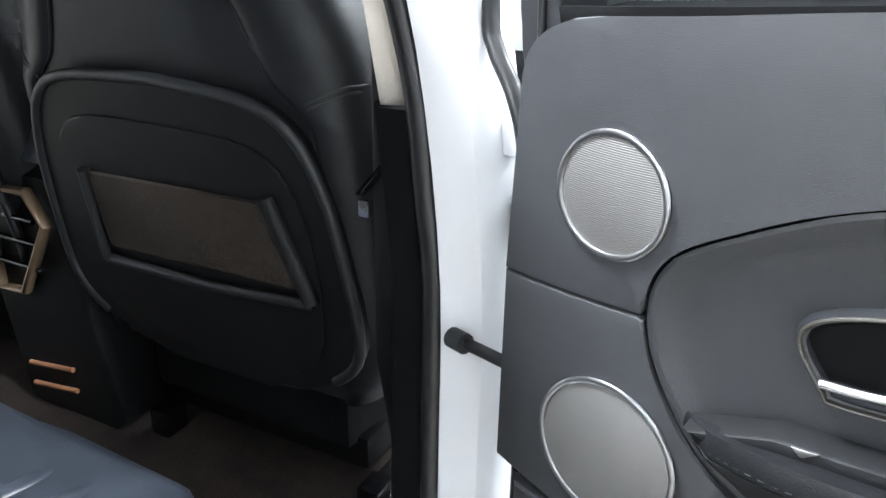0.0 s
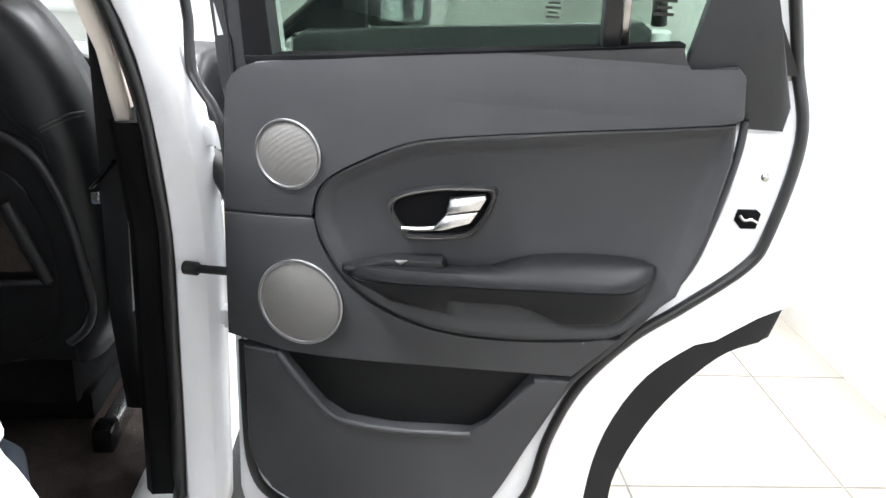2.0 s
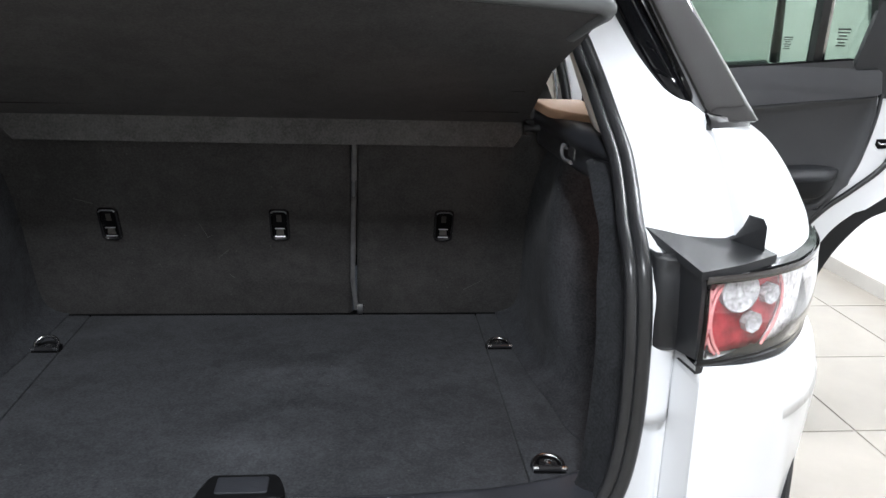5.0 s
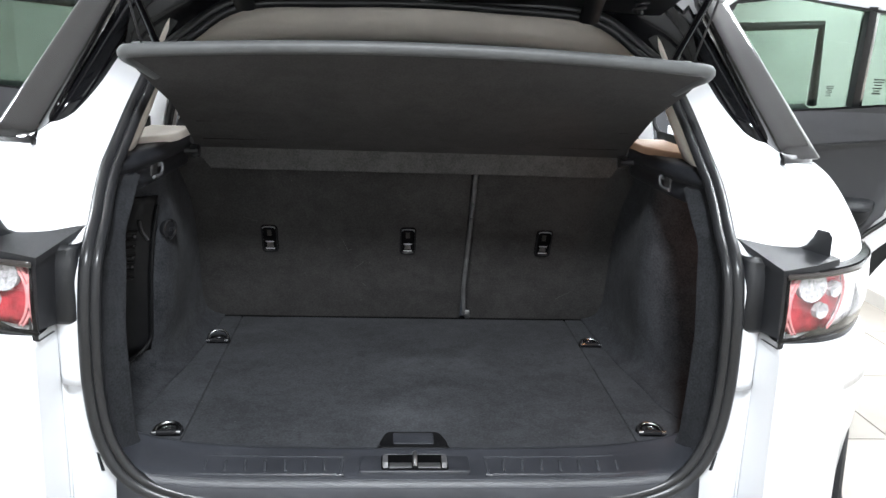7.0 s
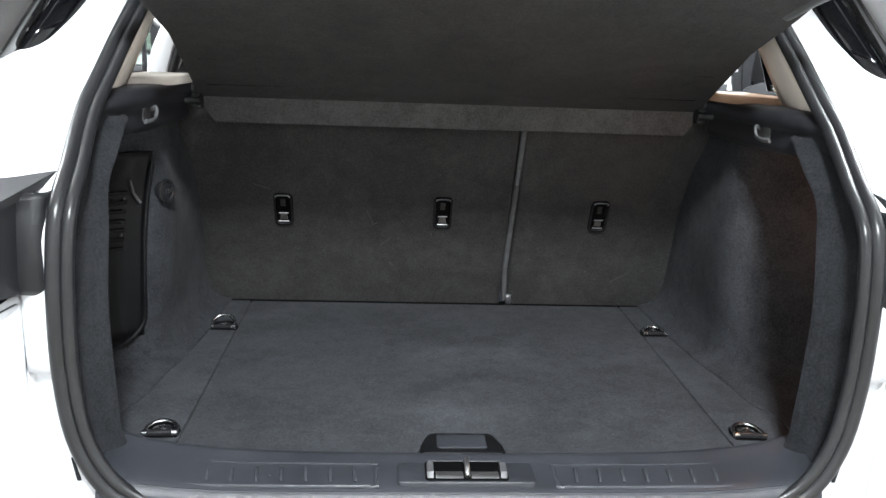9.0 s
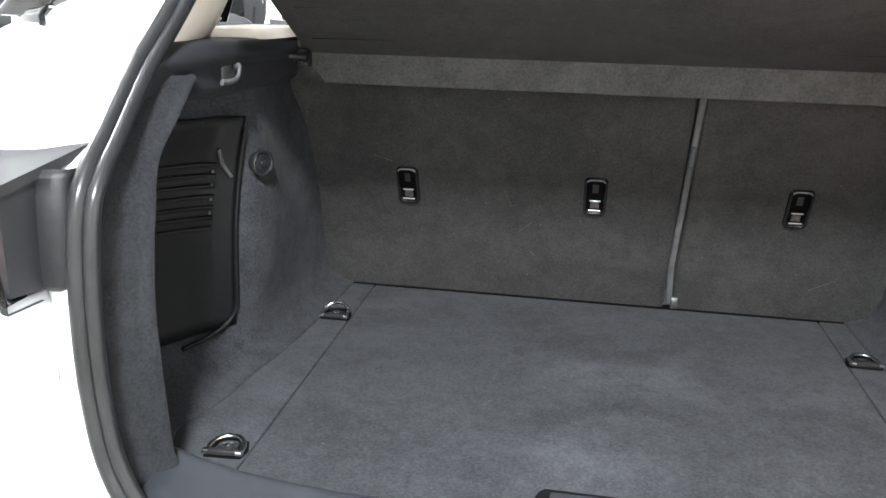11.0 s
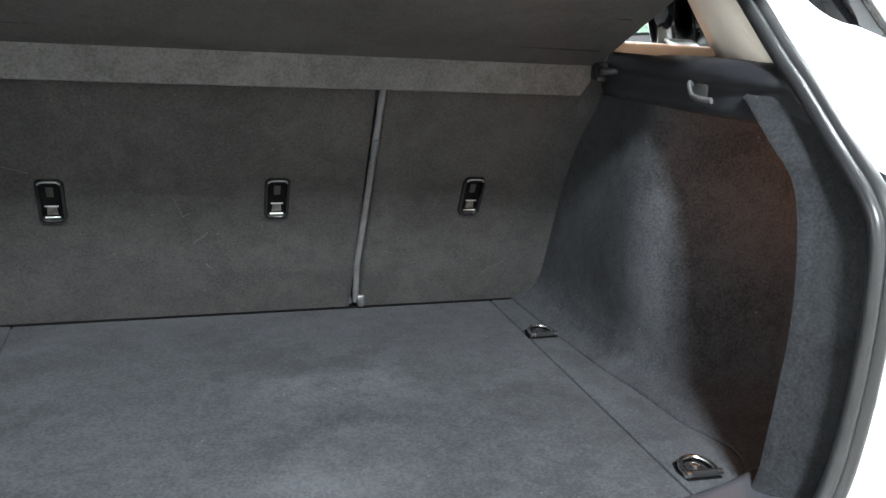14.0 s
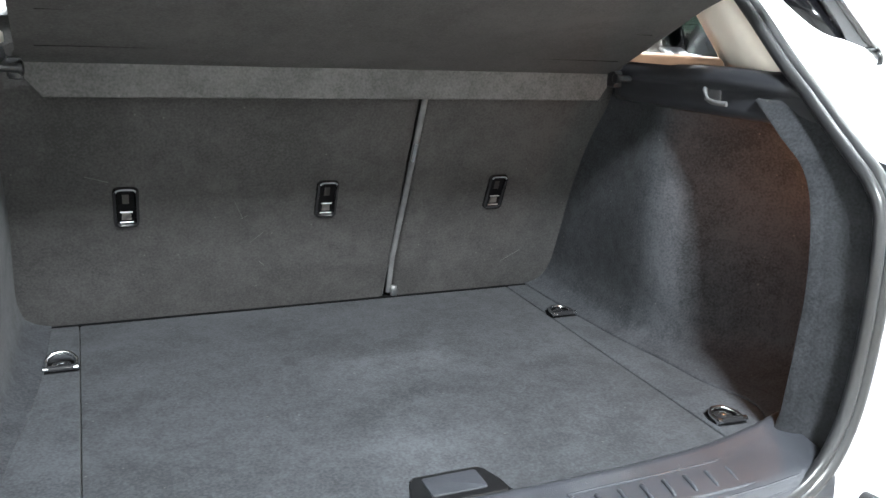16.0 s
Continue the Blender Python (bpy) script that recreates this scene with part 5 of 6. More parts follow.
# tie-down rings
def tie_down(x, y, up, turn=0.0):
    """Folding lashing ring: black pocket, hinge pin with bright ends, D-shaped ring, screwed plate."""
    c, si = math.cos(radians(turn)), math.sin(radians(turn))

    def at(u, v, w):
        return Vector((x + u * c - v * si, y + u * si + v * c, Z_LOAD + w))
    bm = bmesh.new()
    slab(bm, [(-0.026, -0.020), (0.026, -0.020), (0.030, 0.004), (0.024, 0.026), (0.0, 0.034), (-0.024, 0.026), (-0.030, 0.004)], at, -0.004, 0.0022, 0.001)
    e = tagged(part("tie_down", bm, M_DARKCUP, car), "chromed folding tie-down ring in a black pocket")
    bm = bmesh.new()
    slab(bm, [(-0.016, -0.014), (0.016, -0.014), (0.015, 0.014), (0.009, 0.021), (-0.009, 0.021), (-0.015, 0.014)], at, 0.002, 0.006, 0.002)
    part("plate", bm, M_BEZEL, e, "black screwed plate")
    bm = bmesh.new()
    sweep(bm, [at(-0.019, -0.014, 0.007), at(0.019, -0.014, 0.007)], 0.0058, 12)
    part("pin", bm, M_BEZEL, e, "black hinge barrel")
    for q in (-1, 1):
        bm = bmesh.new()
        sweep(bm, [at(q * 0.019, -0.014, 0.007), at(q * 0.0215, -0.014, 0.007), at(q * 0.0225, -0.014, 0.007), at(q * 0.0275, -0.014, 0.007)], 0.0052, 12)
        disc(bm, at(q * 0.0275, -0.014, 0.007), at(q, 0, 0) - at(0, 0, 0), 0.0052, 0.001, 12, 0.002, 2)
        part("pin_end", bm, M_CHROME, e, "bright pin end")
    arc = [(-0.0235, -0.012, 0), (-0.0235, 0.006, 0.45), (-0.014, 0.022, 0.85), (0.0, 0.026, 1.0), (0.014, 0.022, 0.85), (0.0235, 0.006, 0.45), (0.0235, -0.012, 0)]
    bm = bmesh.new()
    sweep(bm, smooth_line([at(u, v * 0.55, 0.008 + 0.017 * h) if up else at(u, v, 0.006 + 0.003 * h) for u, v, h in arc], 5), 0.0036, 10)
    part("ring", bm, M_CHROME, e, "bright steel ring")
    bm = bmesh.new()
    disc(bm, at(0, 0.008, 0.0075), (0, 0, 1), 0.0065, 0.003, 16, 0.0018)
    part("screw", bm, M_CHROME, e)


tie_down(-0.490, 0.725, True)
tie_down(0.490, 0.722, False)
tie_down(-0.485, 0.208, False, 4)
tie_down(0.492, 0.212, False, -4)

# sill cover
rng = random.Random(5)
rows = []
for y, z in ((0.024, 0.585), (0.028, 0.622), (0.040, 0.640), (0.065, 0.646), (0.10, 0.650), (0.128, 0.656), (0.136, 0.648)):
    w = 0.47 if y < 0.05 else 0.47 + 0.02 * (y - 0.05) / 0.08
    rows.append([Vector((x * w, y + 0.022 * abs(x) ** 3 * (1 if y > 0.09 else 0), z + 0.012 * abs(x) ** 6)) for x in np.linspace(-1.12, 1.12, 21)])
sill = sheet("sill_cover", rows, M_SILL, car, 0.004, "black plastic boot sill cover", m=3)
for s in (1, -1):
    bm = bmesh.new()
    loop = [(0.143, 0.047), (0.28, 0.047), (0.416, 0.050), (0.424, 0.058), (0.420, 0.102), (0.412, 0.109), (0.28, 0.106), (0.143, 0.104), (0.136, 0.097), (0.136, 0.054)]
    sweep(bm, smooth_line([(s * x, y, 0.6470 + (y - 0.05) * 0.09) for x, y in loop], 3, True), 0.0030, 8, True, flat=(0.0022, 0.0036))
    part("tread_frame", bm, M_TREAD, sill)
    for k in range(7):
        bm = bmesh.new()
        x = s * (0.165 + 0.036 * k)
        sweep(bm, smooth_line([(x, 0.060, 0.6470), (x + s * 0.001, 0.066, 0.6500), (x + s * 0.003, 0.084, 0.6525), (x + s * 0.004, 0.092, 0.6505)], 3), 0.0032, 8)
        part("tread_rib", bm, M_TREAD, sill)
# two fine ridges along the outer edge of the sill
for y, z in ((0.0395, 0.6415), (0.0300, 0.6300)):
    bm = bmesh.new()
    sweep(bm, [(x * 0.47, y, z + 0.012 * abs(x) ** 6) for x in np.linspace(-1.0, 1.0, 17)], 0.0018, 6)
    part("sill_ridge", bm, M_TREAD, sill)
bm = bmesh.new()
slab(bm, [(u, 0.080 + v) for u, v in rounded(0.103, 0.031, 0.008)], lambda u, v, w: Vector((u, v, w)), 0.640, 0.6535, 0.003, 3)
part("striker_surround", bm, M_SILL, sill)
bm = bmesh.new()
slab(bm, [(u, 0.080 + v) for u, v in rounded(0.062, 0.027, 0.006)], lambda u, v, w: Vector((u, v, w)), 0.650, 0.6560, 0.001)
part("striker_recess", bm, M_DARKCUP, sill)
bm = bmesh.new()
sweep(bm, [(-0.056, 0.106, 0.657), (0.056, 0.106, 0.657)], 0.0012, 6)
part("recess_edge", bm, M_SILL, sill)
for s in (1, -1):
    # sloping bright plates, dull towards the back
    bm = bmesh.new()
    va = [[bm.verts.new((s * x, y, z)) for x in (0.006, 0.020, 0.036, 0.047)] for y, z in ((0.054, 0.6570), (0.057, 0.6590), (0.064, 0.6600), (0.074, 0.6572))]
    for r0, r1 in zip(va[:-1], va[1:]):
        for k in range(3):
            bm.faces.new((r0[k], r0[k + 1], r1[k + 1], r1[k]))
    part("striker_plate", bm, M_ZINC, sill, "bright steel striker plate", 60)
    bm = bmesh.new()
    slab(bm, [(0.056, 0.656), (0.090, 0.656), (0.087, 0.666), (0.062, 0.664)], lambda u, v, w: Vector((s * w, u, v)), 0.050, 0.060, 0.002)
    part("striker_guide", bm, M_HOOK, sill, "grey guide block")
bm = bmesh.new()
sweep(bm, smooth_line([(0, 0.056, 0.659), (0, 0.070, 0.669), (0, 0.088, 0.669), (0, 0.103, 0.659)], 4), 0.0042, 10)
part("striker", bm, M_ZINC, sill, "bright steel latch striker")


for k in range(14):
    bm = bmesh.new()
    x, y = rng.uniform(-0.44, -0.12) if k % 3 else rng.uniform(0.1, 0.44), rng.uniform(0.052, 0.12)
    disc(bm, (x, y, 0.6525 + (y - 0.06) * 0.06), (0, 0, 1), rng.uniform(0.0008, 0.0018), 0.0006, 6, 0.0003, 2)
    part("dust_speck", bm, M_LINT, sill)


# rear seat backs
def seat_at(u, v, w):
    """u across, v up along the slope, w towards the boot."""
    return Vector((u, 0.930 - 0.385 * v - 0.93 * w, Z_LOAD + 0.01 + 0.93 * v - 0.385 * w))


def rear_backrest(x0, x1):
    bm = bmesh.new()
    slab(bm, [(x0, -0.03), (x1, -0.03), (x1, 0.56), (x0, 0.56)], seat_at, -0.12, 0.0, 0.012, 3)
    return part("rear_seat_back", bm, M_CARPET2, car, "folding rear seat back, black carpeted rear side")


big = rear_backrest(-0.585, 0.158)
small = rear_backrest(0.170, 0.585)
bm = bmesh.new()
sweep(bm, [seat_at(0.168, 0.0, -0.005), seat_at(0.160, 0.10, 0.0), seat_at(0.163, 0.3, 0.001), seat_at(0.166, 0.50, 0.0)], 0.005, 8, flat=(0.006, 0.004))
part("edge_strip", bm, M_STRIPGREY, big, "grey edge strip between the seat backs")
bm = bmesh.new()
sweep(bm, [seat_at(0.163, 0.345, 0.005), seat_at(0.164, 0.385, 0.005)], 0.003, 6)
part("pale_mark", bm, M_RING, big)
bm = bmesh.new()
box(bm, 0.170, 0.184, 0.918, 0.928, Z_LOAD + 0.005, Z_LOAD + 0.03, 0.003)
part("belt_tag", bm, M_RING, small)

# Solid dark strip laid in for the shade at the foot of the seat backs.
bm = bmesh.new()
box(bm, -0.575, 0.575, 0.9265, 0.950, Z_LOAD - 0.01, Z_LOAD + 0.0022)
part("gap_shade_strip", bm, M_DARKCUP, car, "dark strip for the shaded gap below the seat backs", 0)
# pale scratches and lint on the seat back carpet
for k in range(6):
    bm = bmesh.new()
    u, v, a, l = rng.uniform(-0.45, 0.45), rng.uniform(0.06, 0.40), rng.uniform(-1.2, 1.2), rng.uniform(0.012, 0.06)
    sweep(bm, [seat_at(u, v, 0.0004), seat_at(u + l * math.cos(a), v + l * math.sin(a), 0.0004)], 0.0006, 4)
    part("scratch", bm, M_LINT, big if u < 0.13 else small)


for x in (-0.369, -0.002, 0.367):
    holder = big if x < 0.16 else small
    o, c = rounded(0.0225, 0.043, 0.011), rounded(0.0145, 0.033, 0.006)
    bm = bmesh.new()
    va = [[bm.verts.new(seat_at(x + u, 0.262 + v, w)) for u, v in pts] for pts, w in ((o, -0.001), (rounded(0.021, 0.0415, 0.010), 0.006), (rounded(0.017, 0.037, 0.008), 0.007), (c, 0.002), (c, -0.002))]
    for r0, r1 in zip(va[:-1], va[1:]):
        for k in range(len(o)):
            bm.faces.new((r0[k], r0[(k + 1) % len(o)], r1[(k + 1) % len(o)], r1[k]))
    part("top_tether", bm, M_BEZEL, holder, "black child seat tether bezel with steel bar")
    bm = bmesh.new()
    slab(bm, c, lambda u, v, w: seat_at(x + u, 0.262 + v, w), -0.002, 0.001)
    part("tether_recess", bm, M_DARKCUP, holder)
    bm = bmesh.new()
    slab(bm, [(-0.0085, -0.027), (0.0085, -0.027), (0.0070, -0.011), (-0.0070, -0.011)], lambda u, v, w: seat_at(x + u, 0.262 + v, w), 0.0005, 0.004, 0.002)
    part("tether_tongue", bm, M_TONGUE, holder, "dull grey metal tongue")
    bm = bmesh.new()
    slab(bm, [(-0.006, 0.008), (0.005, 0.008), (0.005, 0.027), (-0.006, 0.027)], lambda u, v, w: seat_at(x + u, 0.262 + v, w), 0.0005, 0.0016, 0.0005)
    part("tether_back", bm, M_HANDLERIM, holder)
    bm = bmesh.new()
    sweep(bm, [seat_at(x - 0.0105, 0.2535, 0.004), seat_at(x + 0.0105, 0.2535, 0.004)], 0.0012, 8)
    part("tether_bar", bm, M_ZINC, holder, "thin bright bar")
    bm = bmesh.new()
    sweep(bm, [seat_at(x - 0.0115, 0.2325, 0.0055), seat_at(x + 0.0115, 0.2325, 0.0055)], 0.0013, 8)
    part("tether_lip", bm, M_ZINC, holder, "bright lower lip")
    bm = bmesh.new()
    sweep(bm, smooth_line([seat_at(x + u, 0.262 + v, 0.0062) for u, v in ((-0.0165, 0.0355), (-0.0125, 0.0392), (0.0, 0.0402), (0.0125, 0.0392), (0.0165, 0.0355))], 4), 0.0014, 8)
    part("bezel_edge", bm, M_ZINC, holder, "bright upper edge")

# ---------------------------------------------------------------- parcel shelf, held up by its cords
shelf = empty("parcel_shelf", (0, 0.65, 1.12), "black felt parcel shelf raised on cords", "parcel shelf")


def shelf_at(u, v, w):
    """u across, v from the hinge to the raised edge, w off the underside."""
    d = Vector((0, 0.17 - 0.655, 1.378 - 1.160))
    nn = Vector((0, -0.22, -0.485)).normalized()
    return Vector((u, 0.655, 1.160)) + d * v + nn * w + Vector((0, 0, 0.020 * (1 - (u / 0.52) ** 2) * v))


outline = [(-0.505, 0.0), (-0.52, 0.06), (-0.50, 0.10), (-0.495, 0.55), (-0.505, 0.80), (-0.520, 0.90), (-0.515, 1.0)]
outline += [(x, 1.0) for x in np.linspace(-0.45, 0.45, 9)] + [(-u, v) for u, v in reversed(outline)]
bm = bmesh.new()
slab(bm, outline, shelf_at, -0.016, 0.0, 0.006)
under(part("panel", bm, M_SHELF, None), shelf)
bm = bmesh.new()
slab(bm, [(-0.515, -0.006), (-0.478, -0.050), (0.485, -0.050), (0.515, -0.006), (0.515, 0.010), (-0.515, 0.010)], lambda u, v, w: Vector((u, 0.655 - w, 1.164 + v)), 0.0, 0.010, 0.003)
under(part("hinge_strip", bm, M_SHELF_LIT, None, "felt hinge strip, lightened for the light it faces"), shelf)
bm = bmesh.new()
corner = [(0.492, 0.80, -0.008), (0.508, 0.90, -0.007), (0.519, 0.955, -0.006), (0.517, 0.99, -0.006), (0.500, 1.0, -0.006)]
lip = [(-u, v, w) for u, v, w in corner] + [(u, 1.0, -0.006) for u in np.linspace(-0.42, 0.42, 9)] + corner[::-1]
sweep(bm, smooth_line([shelf_at(*q) for q in lip], 4), 0.012, 12, flat=(0.013, 0.012))
under(part("edge_bead", bm, M_SHELFLIP, None, "dark grey rounded front lip"), shelf)
for v, half in ((0.36, 0.47), (0.14, 0.48)):
    bm = bmesh.new()
    sweep(bm, [shelf_at(u, v, 0.0005) for u in np.linspace(-half, half, 17)], 0.0010, 6)
    under(part("shelf_crease", bm, M_FELT, None, "pressed crease across the shelf"), shelf)
for s in (1, -1):
    bm = bmesh.new()
    sweep(bm, [shelf_at(s * 0.49, 0.97, -0.016), Vector((s * 0.497, 0.12, 1.50)), Vector((s * 0.50, 0.08, 1.68))], 0.0022, 6)
    under(part("cord", bm, M_RUBBER, None, "thin black lifting cord"), shelf)
    bm = bmesh.new()
    box(bm, s * 0.510 - 0.010, s * 0.510 + 0.010, 0.622, 0.652, 1.140, 1.172, 0.006)
    under(part("pivot", bm, M_PLASTIC, None, "black shelf pivot block"), shelf)
    bm = bmesh.new()
    sweep(bm, [(s * 0.500, 0.618, 1.158), (s * 0.530, 0.612, 1.158)], 0.0065, 12)
    disc(bm, (s * 0.498, 0.618, 1.158), (-s, 0, 0), 0.010, 0.006, 20, 0.002)
    under(part("pivot_peg", bm, M_PLASTIC, None, "black plastic pivot peg"), shelf)

# ---------------------------------------------------------------- tailgate, raised
gate_rows = []
for k, (y, z) in enumerate(((0.50, 1.51), (0.32, 1.58), (0.05, 1.72), (-0.25, 1.90), (-0.50, 2.03), (-0.58, 2.06))):
    gate_rows.append([Vector((x, y, z + 0.02 * (1 - (x / 0.6) ** 2))) for x in np.linspace(-0.52 - 0.03 * k, 0.52 + 0.03 * k, 9)])
gate = sheet("tailgate", gate_rows, M_PLASTIC, car, 0.05, "raised tailgate with charcoal inner trim", m=2)
gate_skin = [[p + Vector((0, 0.02, 0.06)) for p in r] for r in gate_rows]
sheet("tailgate_skin", gate_skin, M_PAINT, gate, 0.006)
for s in (1, -1):
    bm = bmesh.new()
    sweep(bm, [(s * 0.505, 0.33, 1.40), (s * 0.55, -0.10, 1.80)], 0.007, 10)
    sweep(bm, [(s * 0.528, 0.12, 1.60), (s * 0.55, -0.10, 1.80)], 0.012, 10)
    part("gas_strut", bm, M_GLOSS, car, "black tailgate gas strut")
    bm = bmesh.new()
    sweep(bm, smooth_line([(s * 0.36, 0.47, 1.475), (s * 0.36, 0.42, 1.52), (s * 0.36, 0.36, 1.55)], 4), 0.014, 8, flat=(0.022, 0.01))
    part("tailgate_hinge", bm, M_RUBBER, car, "black tailgate hinge arm")
    low = smooth_line([(s * .540, .415, 1.345), (s * .520, .440, 1.385), (s * .470, .468, 1.430), (s * .385, .492, 1.472), (s * .27, .502, 1.486)], 4)
    high = smooth_line([(s * .606, .440, 1.375), (s * .600, .455, 1.43), (s * .565, .470, 1.49), (s * .48, .485, 1.545), (s * .30, .500, 1.575)], 4)
    rows = [[a.lerp(b, q) + Vector((0, 0.02 * math.sin(q * math.pi), 0)) for q in (0, .25, .5, .75, 1)] for a, b in zip(low, high)]
    sheet("drain_channel", rows, M_GLOSS, car, 0.006, "black upper drain channel beside the hinge")
    bm = bmesh.new()
    coil = [Vector((s * (.455 + .010 * math.cos(a * 1.3) + .0012 * a), .440 + .010 * math.sin(a * 1.3), 1.495 + .0022 * a)) for a in range(24)]
    sweep(bm, smooth_line(coil, 3), 0.004, 6)
    part("gate_cable", bm, M_RUBBER, car, "coiled black cable to the tailgate")


# ---------------------------------------------------------------- cabin seen through the rear door
bm = bmesh.new()
box(bm, -0.74, 0.74, 0.95, 2.9, 0.30, 0.34)
part("cabin_floor", bm, M_FLOORCARPET, car, "dark cabin carpet")
bm = bmesh.new()
box(bm, -0.80, 0.80, 0.96, 2.9, 0.26, 0.30)
part("underbody", bm, M_DARKCUP, car)
for s in (1, -1):
    # B-pillar: white outer, black seal, dark inner trim
    rows = []
    for z in (0.30, 0.45, 0.70, 0.90, 1.10, 1.25, 1.40, 1.54):
        x = float(np.interp(z, [0.30, 0.6, 0.9, 1.1, 1.25, 1.54], [0.90, 0.905, 0.905, 0.885, 0.85, 0.70]))
        rows.append([Vector((s * (x - .055), 1.60, z)), Vector((s * (x - .045), 1.575, z)), Vector((s * (x - .01), 1.575, z)), Vector((s * (x + .015), 1.585, z)), Vector((s * (x + .02), 1.66, z)), Vector((s * (x - .01), 1.70, z)), Vector((s * (x - .06), 1.70, z))])
    sheet("b_pillar", rows, M_PAINT, car, 0.004, "white painted B-pillar", n=2, m=3)
    bm = bmesh.new()
    pts = [(s * (float(np.interp(z, [0.30, 0.6, 0.9, 1.1, 1.25, 1.54], [0.835, 0.842, 0.845, 0.825, 0.79, 0.645]))), 1.585, z) for z in (0.36, 0.45, 0.6, 0.75, 0.9, 1.0, 1.1, 1.2, 1.3, 1.4, 1.52)]
    pts = [(s * 0.80, 1.05, 0.37), (s * 0.82, 1.3, 0.355), (s * 0.83, 1.5, 0.352)] + pts
    sweep(bm, smooth_line(pts, 4), 0.014, 10)
    part("door_aperture_seal", bm, M_RUBBER, car, "black rubber door aperture seal")
    rows = []
    for z in (0.34, 0.6, 0.9, 1.09):
        x = float(np.interp(z, [0.34, 0.9, 1.1], [0.80, 0.81, 0.79]))
        rows.append([Vector((s * (x + .048), 1.592, z)), Vector((s * (x + .005), 1.584, z)), Vector((s * (x - .03), 1.605, z)), Vector((s * (x - .035), 1.78, z))])
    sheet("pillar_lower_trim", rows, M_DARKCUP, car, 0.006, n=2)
    rows = []
    for z in (1.09, 1.2, 1.35, 1.50):
        x = float(np.interp(z, [1.05, 1.25, 1.5], [0.79, 0.755, 0.635]))
        rows.append([Vector((s * (x + .014), 1.61, z)), Vector((s * (x - .002), 1.60, z)), Vector((s * (x - .016), 1.615, z)), Vector((s * (x - .020), 1.75, z))])
    sheet("pillar_upper_trim", rows, M_BEIGE, car, 0.006, "beige upper B-pillar trim", n=2)
    # sill and side of the car ahead of the pillar
    rows = [[Vector((s * x, y, z)) for y in (1.0, 1.4, 1.7, 2.2, 2.8)] for x, z in ((0.74, 0.34), (0.79, 0.36), (0.86, 0.35), (0.90, 0.30), (0.90, 0.22))]
    sheet("sill", rows, M_PAINT, car, 0.005, "white door sill", m=3)
    bm = bmesh.new()
    sweep(bm, [(s * 0.905, 0.98, 0.27), (s * 0.91, 2.7, 0.27)], 0.03, 8, flat=(0.03, 0.05))
    part("sill_moulding", bm, M_CLADDING, car, "black sill moulding")


def front_door(s):
    """Front door swung open; u from the hinges outwards, v up, w towards the trim side."""
    a = radians(9.5)

    def at(u, v, w):
        w += 0.30 * max(0.0, v - 1.20)
        return Vector((s * (0.93 + u * math.cos(a) - w * math.sin(a)), 2.62 - u * math.sin(a) - w * math.cos(a), v))
    bm = bmesh.new()
    slab(bm, [(0.0, 0.36), (1.02, 0.34), (1.06, 0.60), (1.06, 1.20), (0.0, 1.13)], at, -0.11, -0.02, 0.012)
    fd = part("front_door", bm, M_PAINT, car, "open white front door with charcoal trim")
    bm = bmesh.new()
    slab(bm, [(0.02, 0.45), (0.99, 0.43), (1.01, 0.60), (1.00, 1.205), (0.97, 1.226), (0.44, 1.180), (0.06, 1.150), (0.02, 1.12)], at, -0.02, 0.03, 0.014, 3)
    part("front_door_trim", bm, M_GREY, fd, "charcoal front door trim")
    bm = bmesh.new()
    slab(bm, [(0.03, 0.88), (0.90, 0.95), (0.90, 0.86), (0.45, 0.80), (0.06, 0.84)], at, 0.02, 0.08, 0.02, 3)
    part("front_armrest", bm, M_LEATHER, fd)
    bm = bmesh.new()
    slab(bm, [(-0.02, 1.12), (0.05, 1.145), (0.225, 1.160), (0.225, 1.345), (0.13, 1.25), (-0.02, 1.125)], at, -0.03, 0.01, 0.004)
    part("mirror_sail", bm, M_PLASTIC, fd, "black mirror base panel with small tweeter")
    bm = bmesh.new()
    disc(bm, at(0.13, 1.195, 0.012), at(0, 1, 1) - at(0, 1, 0), 0.022, 0.01, 24, 0.003)
    part("front_tweeter", bm, M_CLADDING, fd)
    bm = bmesh.new()
    sweep(bm, [at(-0.03, 1.12, -0.02), at(0.12, 1.25, -0.02), at(0.30, 1.42, -0.02), at(0.46, 1.55, -0.02), at(0.98, 1.58, -0.02), at(1.02, 1.22, -0.02)], 0.022, 8)
    part("front_window_frame", bm, M_RUBBER, fd, "black front window frame")
    bm = bmesh.new()
    slab(bm, [(0.06, 1.15), (1.0, 1.215), (0.97, 1.57), (0.47, 1.54), (0.13, 1.24)], at, -0.05, -0.046)
    g = part("front_door_glass", bm, M_CLEARGLASS, fd, "front door glass", 0)
    g.visible_shadow = False
    return fd


